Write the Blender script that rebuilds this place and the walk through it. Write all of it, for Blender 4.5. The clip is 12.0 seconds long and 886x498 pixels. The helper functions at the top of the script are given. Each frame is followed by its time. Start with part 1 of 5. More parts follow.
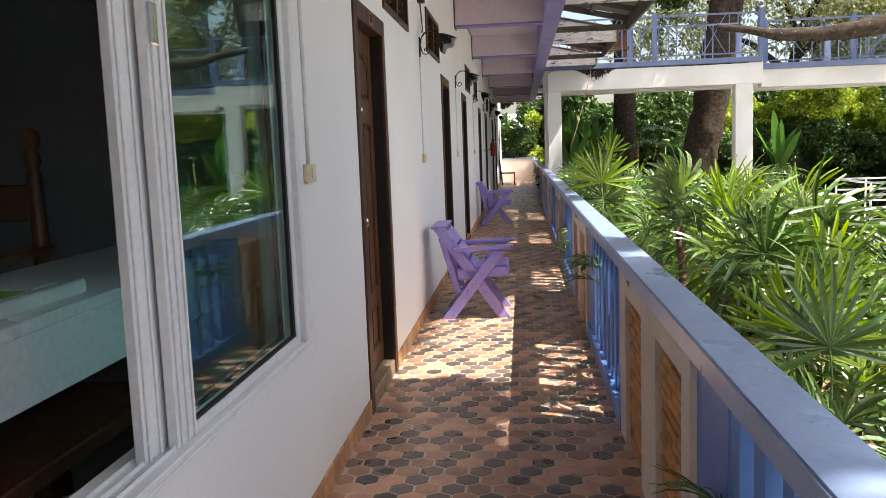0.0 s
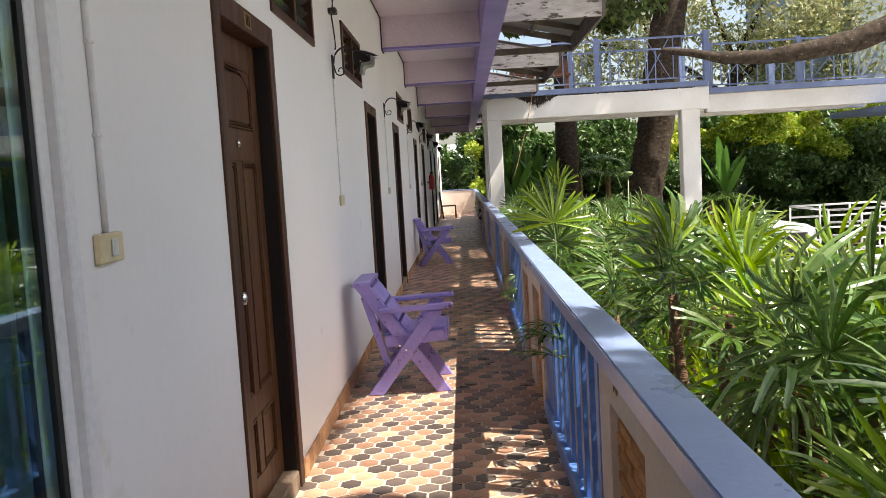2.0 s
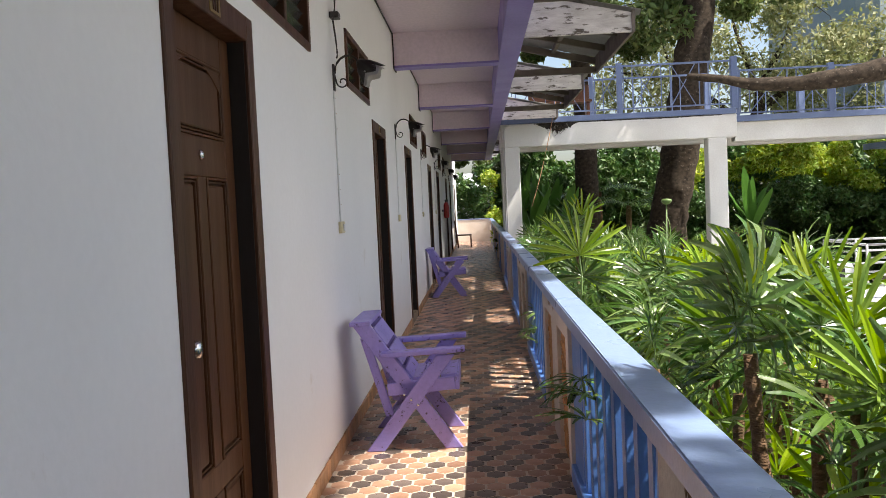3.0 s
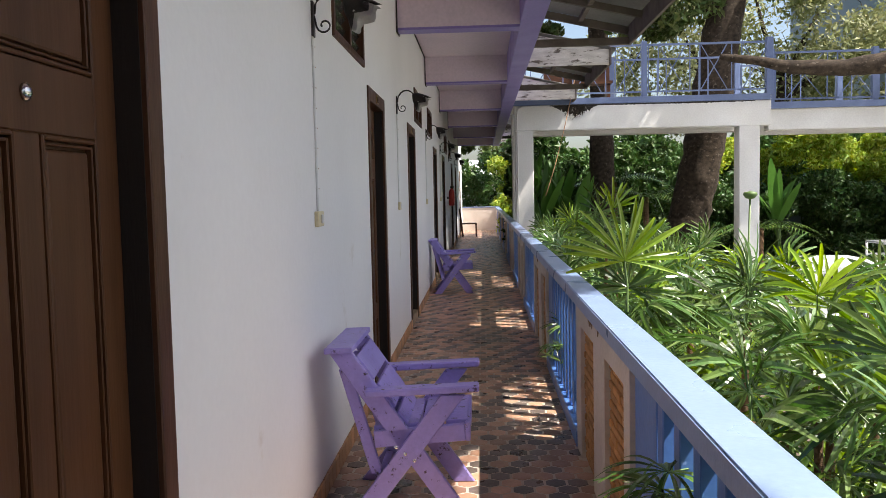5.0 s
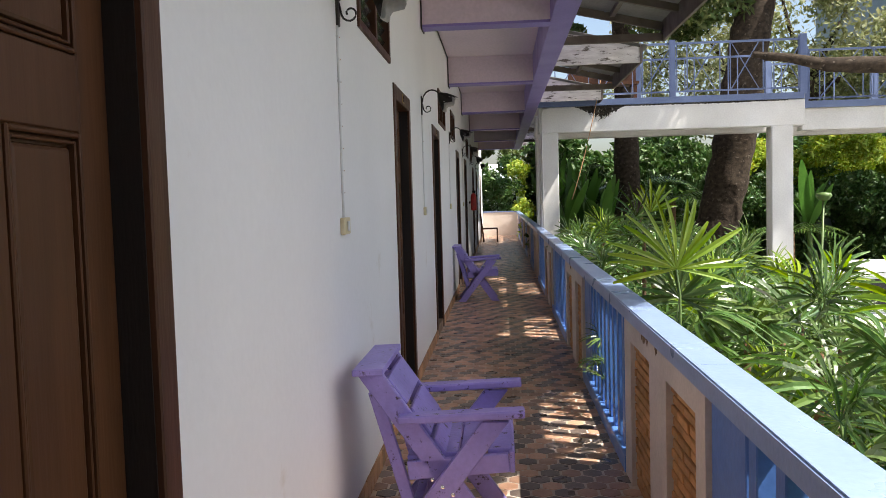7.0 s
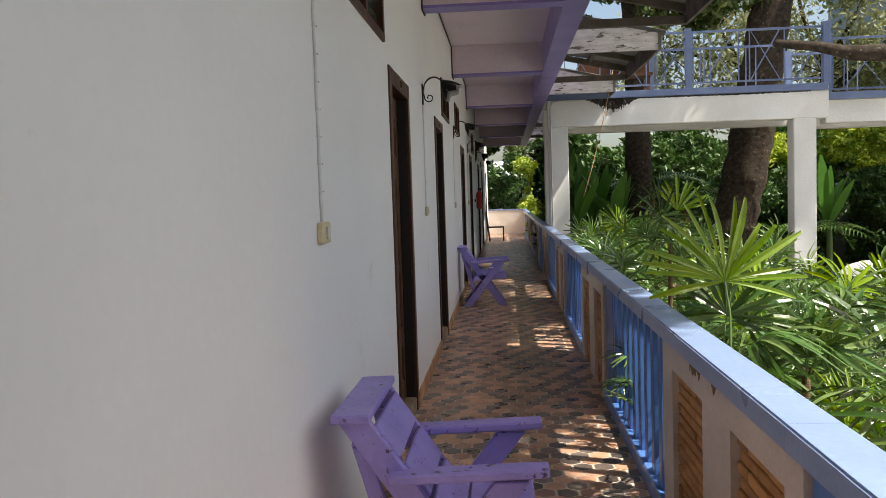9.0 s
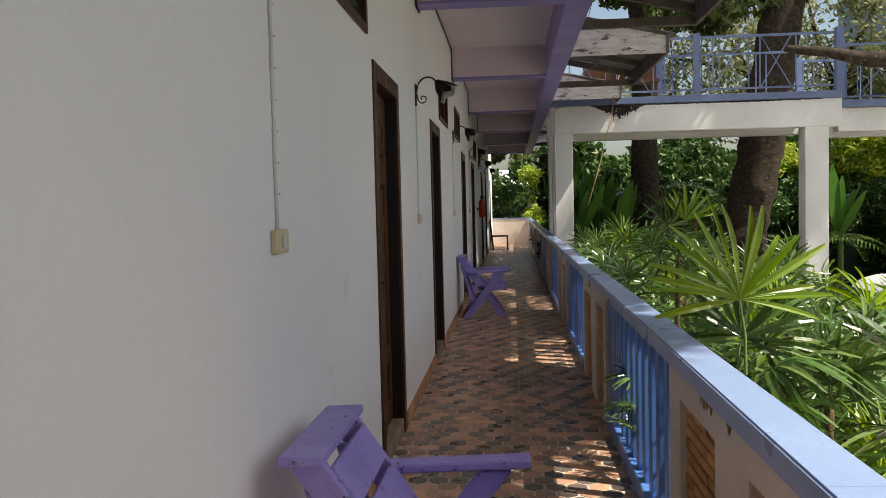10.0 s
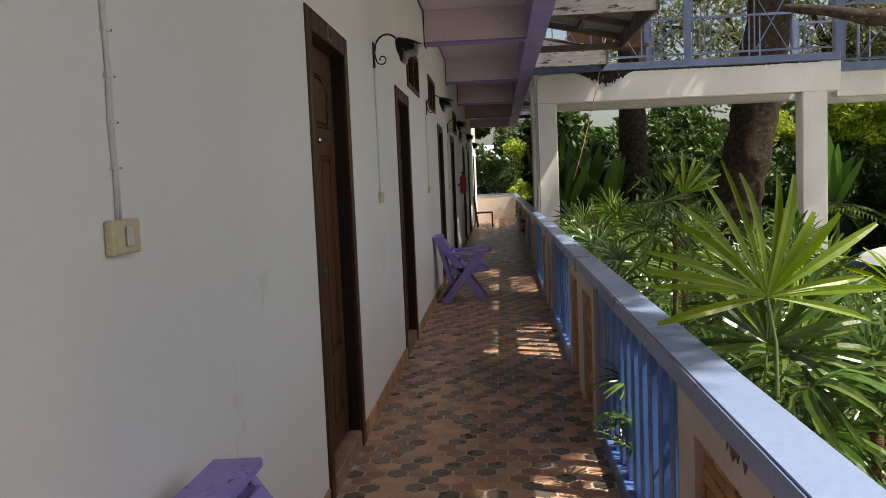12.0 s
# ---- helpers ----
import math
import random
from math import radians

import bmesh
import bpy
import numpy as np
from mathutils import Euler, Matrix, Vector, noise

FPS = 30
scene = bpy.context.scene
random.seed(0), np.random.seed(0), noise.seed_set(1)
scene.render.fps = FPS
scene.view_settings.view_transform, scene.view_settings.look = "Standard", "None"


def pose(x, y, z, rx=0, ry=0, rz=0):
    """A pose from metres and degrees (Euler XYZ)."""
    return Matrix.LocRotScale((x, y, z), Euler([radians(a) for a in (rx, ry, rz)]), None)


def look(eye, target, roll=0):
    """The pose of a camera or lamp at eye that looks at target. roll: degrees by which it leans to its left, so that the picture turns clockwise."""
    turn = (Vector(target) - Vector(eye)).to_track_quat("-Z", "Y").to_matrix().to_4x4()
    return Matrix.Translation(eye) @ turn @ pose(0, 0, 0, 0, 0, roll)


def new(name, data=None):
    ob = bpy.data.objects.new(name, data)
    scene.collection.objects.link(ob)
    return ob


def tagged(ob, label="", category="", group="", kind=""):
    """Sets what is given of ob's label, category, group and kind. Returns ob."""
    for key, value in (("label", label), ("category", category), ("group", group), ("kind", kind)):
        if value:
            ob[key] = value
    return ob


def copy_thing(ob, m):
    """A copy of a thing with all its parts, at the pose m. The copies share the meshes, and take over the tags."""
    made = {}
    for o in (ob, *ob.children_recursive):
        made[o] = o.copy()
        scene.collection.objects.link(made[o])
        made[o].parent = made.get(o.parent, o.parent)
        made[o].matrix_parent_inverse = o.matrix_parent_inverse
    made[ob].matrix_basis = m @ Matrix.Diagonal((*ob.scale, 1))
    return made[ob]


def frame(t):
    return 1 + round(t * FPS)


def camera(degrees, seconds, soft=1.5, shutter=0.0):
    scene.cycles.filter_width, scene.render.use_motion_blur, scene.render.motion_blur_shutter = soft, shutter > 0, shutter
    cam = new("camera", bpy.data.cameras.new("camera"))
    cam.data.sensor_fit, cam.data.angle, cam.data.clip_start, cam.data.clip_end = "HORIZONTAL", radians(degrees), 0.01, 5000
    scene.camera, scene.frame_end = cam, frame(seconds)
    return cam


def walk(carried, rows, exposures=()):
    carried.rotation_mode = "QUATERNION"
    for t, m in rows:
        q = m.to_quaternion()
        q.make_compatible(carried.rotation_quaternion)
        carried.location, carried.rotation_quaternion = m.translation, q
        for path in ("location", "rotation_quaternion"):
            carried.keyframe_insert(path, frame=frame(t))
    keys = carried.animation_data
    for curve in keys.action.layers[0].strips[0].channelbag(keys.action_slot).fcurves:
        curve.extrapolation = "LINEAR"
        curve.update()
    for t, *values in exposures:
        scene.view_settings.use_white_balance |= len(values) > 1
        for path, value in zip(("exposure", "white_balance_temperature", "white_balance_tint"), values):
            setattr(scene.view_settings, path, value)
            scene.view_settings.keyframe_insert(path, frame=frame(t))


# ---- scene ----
cam = camera(57.1, 12.0, 0.7)
PATH = [
    (0, (-0.001, 1.993, 1.354), (-0.199, 3.969, 1.109), -2.1),
    (0.5, (0.006, 2.293, 1.381), (-0.103, 4.278, 1.156), -4.3),
    (1, (-0.059, 2.641, 1.367), (-0.07, 4.63, 1.156), -2.9),
    (1.5, (-0.031, 2.957, 1.376), (-0.004, 4.947, 1.177), -3.2),
    (2, (0.031, 3.23, 1.401), (-0.027, 5.221, 1.225), -3.3),
    (2.5, (0.016, 3.569, 1.406), (-0.075, 5.565, 1.312), -2.7),
    (3, (0.032, 3.93, 1.376), (-0.06, 5.925, 1.273), -2.6),
    (3.2, (0.049, 4.103, 1.372), (-0.057, 6.097, 1.273), -1.9),
    (5, (-0.059, 5.21, 1.385), (-0.158, 7.203, 1.249), -1.2),
    (5.5, (-0.13, 5.391, 1.393), (-0.223, 7.384, 1.263), -1.2),
    (6, (-0.15, 5.462, 1.392), (-0.245, 7.456, 1.265), -1.4),
    (6.5, (-0.166, 5.49, 1.389), (-0.301, 7.482, 1.268), -1.6),
    (7, (-0.167, 5.574, 1.382), (-0.31, 7.566, 1.259), -1.6),
    (7.5, (-0.146, 5.771, 1.374), (-0.291, 7.761, 1.246), -1.5),
    (9.3, (-0.209, 6.396, 1.39), (-0.365, 8.386, 1.262), -1.9),
    (9.5, (-0.173, 6.489, 1.379), (-0.316, 8.48, 1.261), -1.6),
    (10, (-0.134, 6.658, 1.374), (-0.304, 8.648, 1.267), -1.4),
    (10.5, (-0.152, 6.844, 1.366), (-0.336, 8.832, 1.259), -1.9),
    (11, (-0.162, 7.046, 1.378), (-0.277, 9.038, 1.245), -2.4),
    (11.5, (-0.097, 7.265, 1.369), (-0.207, 9.256, 1.219), -2.5),
    (12, (-0.044, 7.435, 1.364), (-0.187, 9.423, 1.199), -2.4),
]
walk(cam, [(t, look(eye, target, roll)) for t, eye, target, roll in PATH],
     [(0, 1.38, 6950, 11), (1.0, 1.3, 7050, 13), (2.4, 1.12, 6900, 11), (3.1, 1.05, 6700, 10), (5.0, 1.0, 6600, 11), (6.0, 0.98, 6500, 10), (7.5, 1.04, 6700, 10), (9.5, 0.66, 6950, 8), (12, 0.44, 7350, 8)])

# ---- light ----
SUN_DIR = Vector((0.60, -0.20, 1.0)).normalized()      # towards the sun
world = bpy.data.worlds.new("world")
scene.world = world
world.use_nodes = True
wn = world.node_tree.nodes
sky = wn.new("ShaderNodeTexSky")
sky.sky_type = "NISHITA"
sky.sun_disc = False
sky.sun_elevation = math.asin(SUN_DIR.z)
sky.sun_rotation = math.atan2(SUN_DIR.x, SUN_DIR.y)
sky.dust_density = 3.0
wn["Background"].inputs["Strength"].default_value = 0.115
world.node_tree.links.new(sky.outputs[0], wn["Background"].inputs["Color"])
sun_data = bpy.data.lights.new("sun", "SUN")
sun_data.energy = 5.0
sun_data.angle = radians(0.55)
sun_data.color = (1.0, 0.96, 0.90)
sun = new("sun", sun_data)
sun.rotation_euler = (-SUN_DIR).to_track_quat("-Z", "Y").to_euler()


# ---- materials ----
def mat(name, a, b=None, rough=0.6, scale=6.0, fine=60.0, bump=0.15, metal=0.0, spots=None, spot_at=0.62, spot_scale=3.0,
        per_piece=0.0, stretch=(1, 1, 1), spec=0.5, transl=0.0, grain=0.15, hue=0.0):
    """A procedural surface: two colours mixed by broad noise, fine grain in tone and relief, and worn spots."""
    m = bpy.data.materials.new(name)
    m.use_nodes = True
    nt = m.node_tree
    n, l = nt.nodes, nt.links
    bsdf = n["Principled BSDF"]
    b = b or tuple(c * 0.8 for c in a)
    co = n.new("ShaderNodeTexCoord")
    mp = n.new("ShaderNodeMapping")
    mp.inputs["Scale"].default_value = stretch
    l.new(co.outputs["Object"], mp.inputs["Vector"])
    big = n.new("ShaderNodeTexNoise")
    big.inputs["Scale"].default_value = scale
    big.inputs["Detail"].default_value = 4
    small = n.new("ShaderNodeTexNoise")
    small.inputs["Scale"].default_value = fine
    small.inputs["Detail"].default_value = 3
    for t in (big, small):
        l.new(mp.outputs[0], t.inputs["Vector"])
    ramp = n.new("ShaderNodeMapRange")
    ramp.inputs["From Min"].default_value = 0.3
    ramp.inputs["From Max"].default_value = 0.7
    l.new(big.outputs["Fac"], ramp.inputs["Value"])
    mix = n.new("ShaderNodeMix")
    mix.data_type = "RGBA"
    mix.inputs["A"].default_value = (*a, 1)
    mix.inputs["B"].default_value = (*b, 1)
    l.new(ramp.outputs[0], mix.inputs["Factor"])
    hsv = n.new("ShaderNodeHueSaturation")
    val = n.new("ShaderNodeMapRange")
    val.inputs["To Min"].default_value = 1 - grain
    val.inputs["To Max"].default_value = 1 + grain
    l.new(small.outputs["Fac"], val.inputs["Value"])
    l.new(mix.outputs["Result"], hsv.inputs["Color"])
    out_val = val.outputs[0]
    if per_piece:
        info = n.new("ShaderNodeObjectInfo")
        geo = n.new("ShaderNodeNewGeometry")
        add = n.new("ShaderNodeMath")
        l.new(info.outputs["Random"], add.inputs[0])
        l.new(geo.outputs["Random Per Island"], add.inputs[1])
        frac = n.new("ShaderNodeMath")
        frac.operation = "FRACT"
        l.new(add.outputs[0], frac.inputs[0])
        rng = n.new("ShaderNodeMapRange")
        rng.inputs["To Min"].default_value = 1 - per_piece
        rng.inputs["To Max"].default_value = 1 + per_piece
        l.new(frac.outputs[0], rng.inputs["Value"])
        mul = n.new("ShaderNodeMath")
        mul.operation = "MULTIPLY"
        l.new(rng.outputs[0], mul.inputs[0])
        l.new(val.outputs[0], mul.inputs[1])
        out_val = mul.outputs[0]
        if hue:
            again = n.new("ShaderNodeMath")
            again.operation = "MULTIPLY"
            again.inputs[1].default_value = 7.31
            l.new(add.outputs[0], again.inputs[0])
            part_of = n.new("ShaderNodeMath")
            part_of.operation = "FRACT"
            l.new(again.outputs[0], part_of.inputs[0])
            tint = n.new("ShaderNodeMapRange")
            tint.inputs["To Min"].default_value = 0.5 - hue
            tint.inputs["To Max"].default_value = 0.5 + hue * 0.4
            l.new(part_of.outputs[0], tint.inputs["Value"])
            l.new(tint.outputs[0], hsv.inputs["Hue"])
            rich = n.new("ShaderNodeMapRange")
            rich.inputs["To Min"].default_value = 1.15
            rich.inputs["To Max"].default_value = 0.85
            l.new(frac.outputs[0], rich.inputs["Value"])
            l.new(rich.outputs[0], hsv.inputs["Saturation"])
    l.new(out_val, hsv.inputs["Value"])
    colour = hsv.outputs[0]
    if spots:
        sp = n.new("ShaderNodeTexNoise")
        sp.inputs["Scale"].default_value = spot_scale
        sp.inputs["Detail"].default_value = 8
        sp.inputs["Roughness"].default_value = 0.65
        l.new(mp.outputs[0], sp.inputs["Vector"])
        sr = n.new("ShaderNodeMapRange")
        sr.inputs["From Min"].default_value = spot_at
        sr.inputs["From Max"].default_value = spot_at + 0.06
        l.new(sp.outputs["Fac"], sr.inputs["Value"])
        sm = n.new("ShaderNodeMix")
        sm.data_type = "RGBA"
        sm.inputs["B"].default_value = (*spots, 1)
        l.new(sr.outputs[0], sm.inputs["Factor"])
        l.new(colour, sm.inputs["A"])
        colour = sm.outputs["Result"]
    l.new(colour, bsdf.inputs["Base Color"])
    rr = n.new("ShaderNodeMapRange")
    rr.inputs["To Min"].default_value = max(rough - 0.12, 0.03)
    rr.inputs["To Max"].default_value = min(rough + 0.12, 1)
    l.new(big.outputs["Fac"], rr.inputs["Value"])
    l.new(rr.outputs[0], bsdf.inputs["Roughness"])
    bsdf.inputs["Metallic"].default_value = metal
    bsdf.inputs["Specular IOR Level"].default_value = spec
    bp = n.new("ShaderNodeBump")
    bp.inputs["Strength"].default_value = bump
    bp.inputs["Distance"].default_value = 0.01
    l.new(small.outputs["Fac"], bp.inputs["Height"])
    l.new(bp.outputs[0], bsdf.inputs["Normal"])
    if transl:
        tr = n.new("ShaderNodeBsdfTranslucent")
        l.new(colour, tr.inputs["Color"])
        ms = n.new("ShaderNodeMixShader")
        ms.inputs[0].default_value = transl
        l.new(bsdf.outputs[0], ms.inputs[1])
        l.new(tr.outputs[0], ms.inputs[2])
        l.new(ms.outputs[0], n["Material Output"].inputs["Surface"])
    return m


def glass_mat(name, tint, gloss=0.3, rough=0.0):
    m = bpy.data.materials.new(name)
    m.use_nodes = True
    n, l = m.node_tree.nodes, m.node_tree.links
    tr = n.new("ShaderNodeBsdfTransparent")
    tr.inputs["Color"].default_value = (*tint, 1)
    gl = n.new("ShaderNodeBsdfGlossy")
    gl.inputs["Roughness"].default_value = rough
    ms = n.new("ShaderNodeMixShader")
    ms.inputs[0].default_value = gloss
    l.new(tr.outputs[0], ms.inputs[1])
    l.new(gl.outputs[0], ms.inputs[2])
    l.new(ms.outputs[0], n["Material Output"].inputs["Surface"])
    return m


M = {
    "plaster": mat("white_plaster", (0.82, 0.815, 0.80), (0.765, 0.76, 0.745), 0.75, 0.9, 28, 0.10, spots=(0.70, 0.67, 0.62), spot_at=0.66, spot_scale=1.6, grain=0.03),
    "plaster_out": mat("weathered_white_paint", (0.80, 0.79, 0.76), (0.68, 0.66, 0.62), 0.7, 1.2, 40, 0.07, spots=(0.30, 0.26, 0.2), spot_at=0.70, spot_scale=2.0),
    "pier": mat("cream_render", (0.62, 0.54, 0.48), (0.52, 0.45, 0.39), 0.8, 3, 50, 0.25, spots=(0.35, 0.27, 0.21), spot_at=0.68),
    "ceiling": mat("lilac_white_ceiling", (0.72, 0.60, 0.66), (0.65, 0.54, 0.61), 0.75, 1.0, 30, 0.1),
    "purple_trim": mat("purple_gloss_paint", (0.26, 0.20, 0.52), (0.22, 0.17, 0.46), 0.4, 2, 40, 0.1),
    "lilac": mat("lilac_chair_paint", (0.33, 0.27, 0.64), (0.27, 0.22, 0.56), 0.42, 4, 50, 0.18, spots=(0.06, 0.035, 0.075), spot_at=0.60, spot_scale=26),
    "blue": mat("blue_gloss_paint", (0.095, 0.215, 0.54), (0.07, 0.165, 0.46), 0.35, 3, 40, 0.12, spots=(0.10, 0.10, 0.14), spot_at=0.72, spot_scale=6),
    "cap": mat("pale_blue_cap_paint", (0.275, 0.37, 0.58), (0.23, 0.315, 0.52), 0.3, 2.5, 45, 0.1, spots=(0.12, 0.10, 0.12), spot_at=0.74, spot_scale=5),
    "steelblue": mat("blue_steel_paint", (0.16, 0.21, 0.35), (0.12, 0.16, 0.29), 0.4, 3, 40, 0.1),
    "tile": mat("hexagon_tile", (0.50, 0.285, 0.18), (0.37, 0.20, 0.125), 0.33, 9, 90, 0.12, per_piece=0.42),
    "tile_dark": mat("dark_hexagon_tile", (0.155, 0.118, 0.096), (0.10, 0.076, 0.064), 0.30, 9, 90, 0.12, per_piece=0.45),
    "grout": mat("cement_grout", (0.60, 0.51, 0.42), (0.46, 0.37, 0.29), 0.85, 6, 80, 0.3),
    "skirt": mat("terracotta_skirting", (0.42, 0.21, 0.09), (0.50, 0.29, 0.15), 0.5, 14, 80, 0.2, per_piece=0.3, spots=(0.06, 0.04, 0.03), spot_at=0.66, spot_scale=5),
    "brick": mat("clay_brick", (0.50, 0.24, 0.085), (0.36, 0.18, 0.065), 0.85, 12, 70, 0.5, per_piece=0.22),
    "mortar": mat("brown_mortar", (0.20, 0.12, 0.06), (0.16, 0.09, 0.045), 0.9, 12, 70, 0.4),
    "threshold": mat("worn_threshold", (0.34, 0.25, 0.17), (0.22, 0.16, 0.11), 0.8, 9, 60, 0.4, spots=(0.10, 0.07, 0.05), spot_at=0.6, spot_scale=8),
    "wood": mat("brown_door_varnish", (0.105, 0.043, 0.017), (0.068, 0.028, 0.011), 0.42, 3, 16, 0.05, stretch=(6, 6, 0.6), spec=0.25, grain=0.10),
    "frame": mat("dark_door_frame", (0.085, 0.034, 0.015), (0.055, 0.023, 0.011), 0.45, 4, 20, 0.08, stretch=(6, 6, 0.6), spec=0.3),
    "louvre": mat("dark_louvre_glass", (0.05, 0.05, 0.05), (0.03, 0.03, 0.03), 0.2, 5, 40, 0.05),
    "jamb": mat("near_black_brown", (0.014, 0.010, 0.008), (0.009, 0.007, 0.006), 0.5, 5, 30, 0.15, stretch=(6, 6, 0.6)),
    "oldwood": mat("weathered_white_board", (0.62, 0.58, 0.52), (0.42, 0.38, 0.33), 0.85, 5, 40, 0.4, spots=(0.10, 0.08, 0.06), spot_at=0.56, spot_scale=6, stretch=(1, 1, 4)),
    "greywood": mat("grey_timber", (0.17, 0.14, 0.115), (0.10, 0.08, 0.065), 0.85, 5, 40, 0.4),
    "sheet": mat("cement_roof_sheet", (0.30, 0.29, 0.27), (0.22, 0.21, 0.19), 0.9, 3, 40, 0.3, spots=(0.10, 0.09, 0.08), spot_at=0.62),
    "iron": mat("black_iron", (0.018, 0.016, 0.015), (0.03, 0.022, 0.018), 0.5, 8, 60, 0.3),
    "alu": mat("white_aluminium", (0.74, 0.75, 0.75), (0.68, 0.69, 0.70), 0.35, 3, 50, 0.05),
    "rubber": mat("black_rubber", (0.012, 0.012, 0.013), None, 0.6),
    "cream": mat("cream_plastic", (0.68, 0.60, 0.38), (0.60, 0.52, 0.32), 0.4, 5, 50, 0.05),
    "whiteplastic": mat("white_plastic", (0.75, 0.75, 0.73), None, 0.4, 5, 50, 0.05),
    "chrome": mat("chrome", (0.75, 0.74, 0.72), None, 0.18, 5, 50, 0.02, metal=1.0),
    "red": mat("red_enamel", (0.45, 0.02, 0.015), None, 0.3, 5, 50, 0.05),
    "bark": mat("tree_bark", (0.075, 0.055, 0.038), (0.022, 0.017, 0.013), 0.95, 7, 26, 1.0, stretch=(1.6, 1.6, 1.9), spots=(0.14, 0.115, 0.09), spot_at=0.60, spot_scale=8, spec=0.2),
    "stem": mat("fibrous_palm_stem", (0.20, 0.11, 0.05), (0.09, 0.05, 0.025), 0.9, 14, 60, 0.9, stretch=(1, 1, 3)),
    "petiole": mat("green_petiole", (0.14, 0.22, 0.06), (0.10, 0.17, 0.045), 0.5, 5, 40, 0.1),
    "palm": mat("palm_leaf", (0.125, 0.225, 0.045), (0.060, 0.140, 0.028), 0.27, 4, 60, 0.1, per_piece=0.6, transl=0.30, hue=0.035, spec=0.85),
    # young leaf; its yellow also stands in for sun shining through
    "palm_young_lit": mat("young_lit_palm_leaf", (0.30, 0.43, 0.024), (0.20, 0.35, 0.020), 0.30, 4, 60, 0.1, per_piece=0.3, transl=0.52, hue=0.02, spec=0.6),
    "palm_dry": mat("dry_palm_leaf", (0.30, 0.23, 0.10), (0.22, 0.15, 0.07), 0.6, 4, 60, 0.1, per_piece=0.2, transl=0.2),
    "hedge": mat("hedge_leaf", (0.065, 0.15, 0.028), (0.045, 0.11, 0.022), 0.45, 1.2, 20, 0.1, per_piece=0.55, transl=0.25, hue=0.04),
    # hedge leaf again, with sunlight put into its paler yellow-green
    "hedge_sunlit": mat("sunlit_hedge_leaf", (0.40, 0.50, 0.045), (0.22, 0.36, 0.035), 0.45, 1.2, 20, 0.1, per_piece=0.5, transl=0.45, hue=0.04),
    "canopy": mat("tree_leaf", (0.07, 0.12, 0.026), (0.12, 0.17, 0.04), 0.5, 1.0, 20, 0.1, per_piece=0.5, transl=0.42, hue=0.04),
    "canopy_pale": mat("pale_tree_leaf", (0.22, 0.26, 0.10), (0.29, 0.30, 0.14), 0.5, 1.0, 20, 0.1, per_piece=0.3, transl=0.4, hue=0.03),
    "banana": mat("banana_leaf", (0.13, 0.29, 0.045), (0.085, 0.21, 0.035), 0.4, 2, 30, 0.15, per_piece=0.25, transl=0.35),
    "soil": mat("garden_soil", (0.09, 0.065, 0.045), (0.13, 0.10, 0.07), 0.95, 1.2, 25, 0.6),
    "yard": mat("concrete_yard", (0.38, 0.37, 0.34), (0.31, 0.30, 0.27), 0.9, 0.7, 30, 0.2),
    "carpaint": mat("white_car_paint", (0.78, 0.79, 0.80), None, 0.2, 1, 40, 0.0),
    "carglass": mat("dark_car_glass", (0.01, 0.012, 0.014), None, 0.06, 1, 40, 0.0),
    "galv": mat("galvanised_pipe", (0.62, 0.62, 0.61), (0.52, 0.52, 0.52), 0.35, 6, 50, 0.05, metal=0.6),
    "taillight": mat("red_lamp_glass", (0.5, 0.02, 0.02), None, 0.15, 5, 50, 0.0),
    "farwall": mat("blue_grey_render", (0.30, 0.36, 0.38), (0.25, 0.31, 0.33), 0.8, 0.3, 20, 0.1),
    "farwhite": mat("far_white_wall", (0.75, 0.75, 0.74), (0.65, 0.66, 0.66), 0.8, 0.5, 20, 0.1),
    "room": mat("room_paint", (0.55, 0.55, 0.56), (0.49, 0.49, 0.50), 0.8, 0.8, 30, 0.1),
    "roomfloor": mat("room_floor_tile", (0.34, 0.31, 0.27), (0.27, 0.25, 0.22), 0.4, 2, 30, 0.1),
    "counter": mat("white_laminate", (0.82, 0.84, 0.83), (0.78, 0.80, 0.80), 0.3, 2, 40, 0.03),
    "teak": mat("turned_teak", (0.16, 0.06, 0.025), (0.11, 0.04, 0.018), 0.35, 6, 40, 0.1),
    "blackvinyl": mat("black_vinyl", (0.012, 0.013, 0.014), None, 0.3, 8, 60, 0.2),
    "paper": mat("paper", (0.75, 0.74, 0.70), None, 0.7),
    "orange": mat("orange_print", (0.65, 0.28, 0.04), None, 0.6),
    "azure": mat("blue_print", (0.03, 0.20, 0.55), None, 0.6),
    "lime": mat("green_print", (0.22, 0.45, 0.06), None, 0.6),
    "mould_and_line": mat("black_mould_and_line", (0.05, 0.042, 0.034), (0.016, 0.014, 0.012), 0.95, 14, 60, 0.8, spots=(0.34, 0.31, 0.27), spot_at=0.60, spot_scale=11),
    "brass": mat("aged_brass_sign", (0.35, 0.25, 0.10), None, 0.4, 8, 60, 0.1, metal=0.7),
}
GLASS = glass_mat("window_glass", (0.80, 0.95, 0.93), 0.15)
LAMPGLASS = mat("frosted_lamp_glass", (0.62, 0.60, 0.56), None, 0.3)


# ---- mesh helpers ----
def box(bm, x0, x1, y0, y1, z0, z1):
    v = [bm.verts.new((x, y, z)) for x in (x0, x1) for y in (y0, y1) for z in (z0, z1)]
    for f in ((0, 1, 3, 2), (4, 6, 7, 5), (0, 4, 5, 1), (2, 3, 7, 6), (0, 2, 6, 4), (1, 5, 7, 3)):
        bm.faces.new([v[i] for i in f])
    return bm


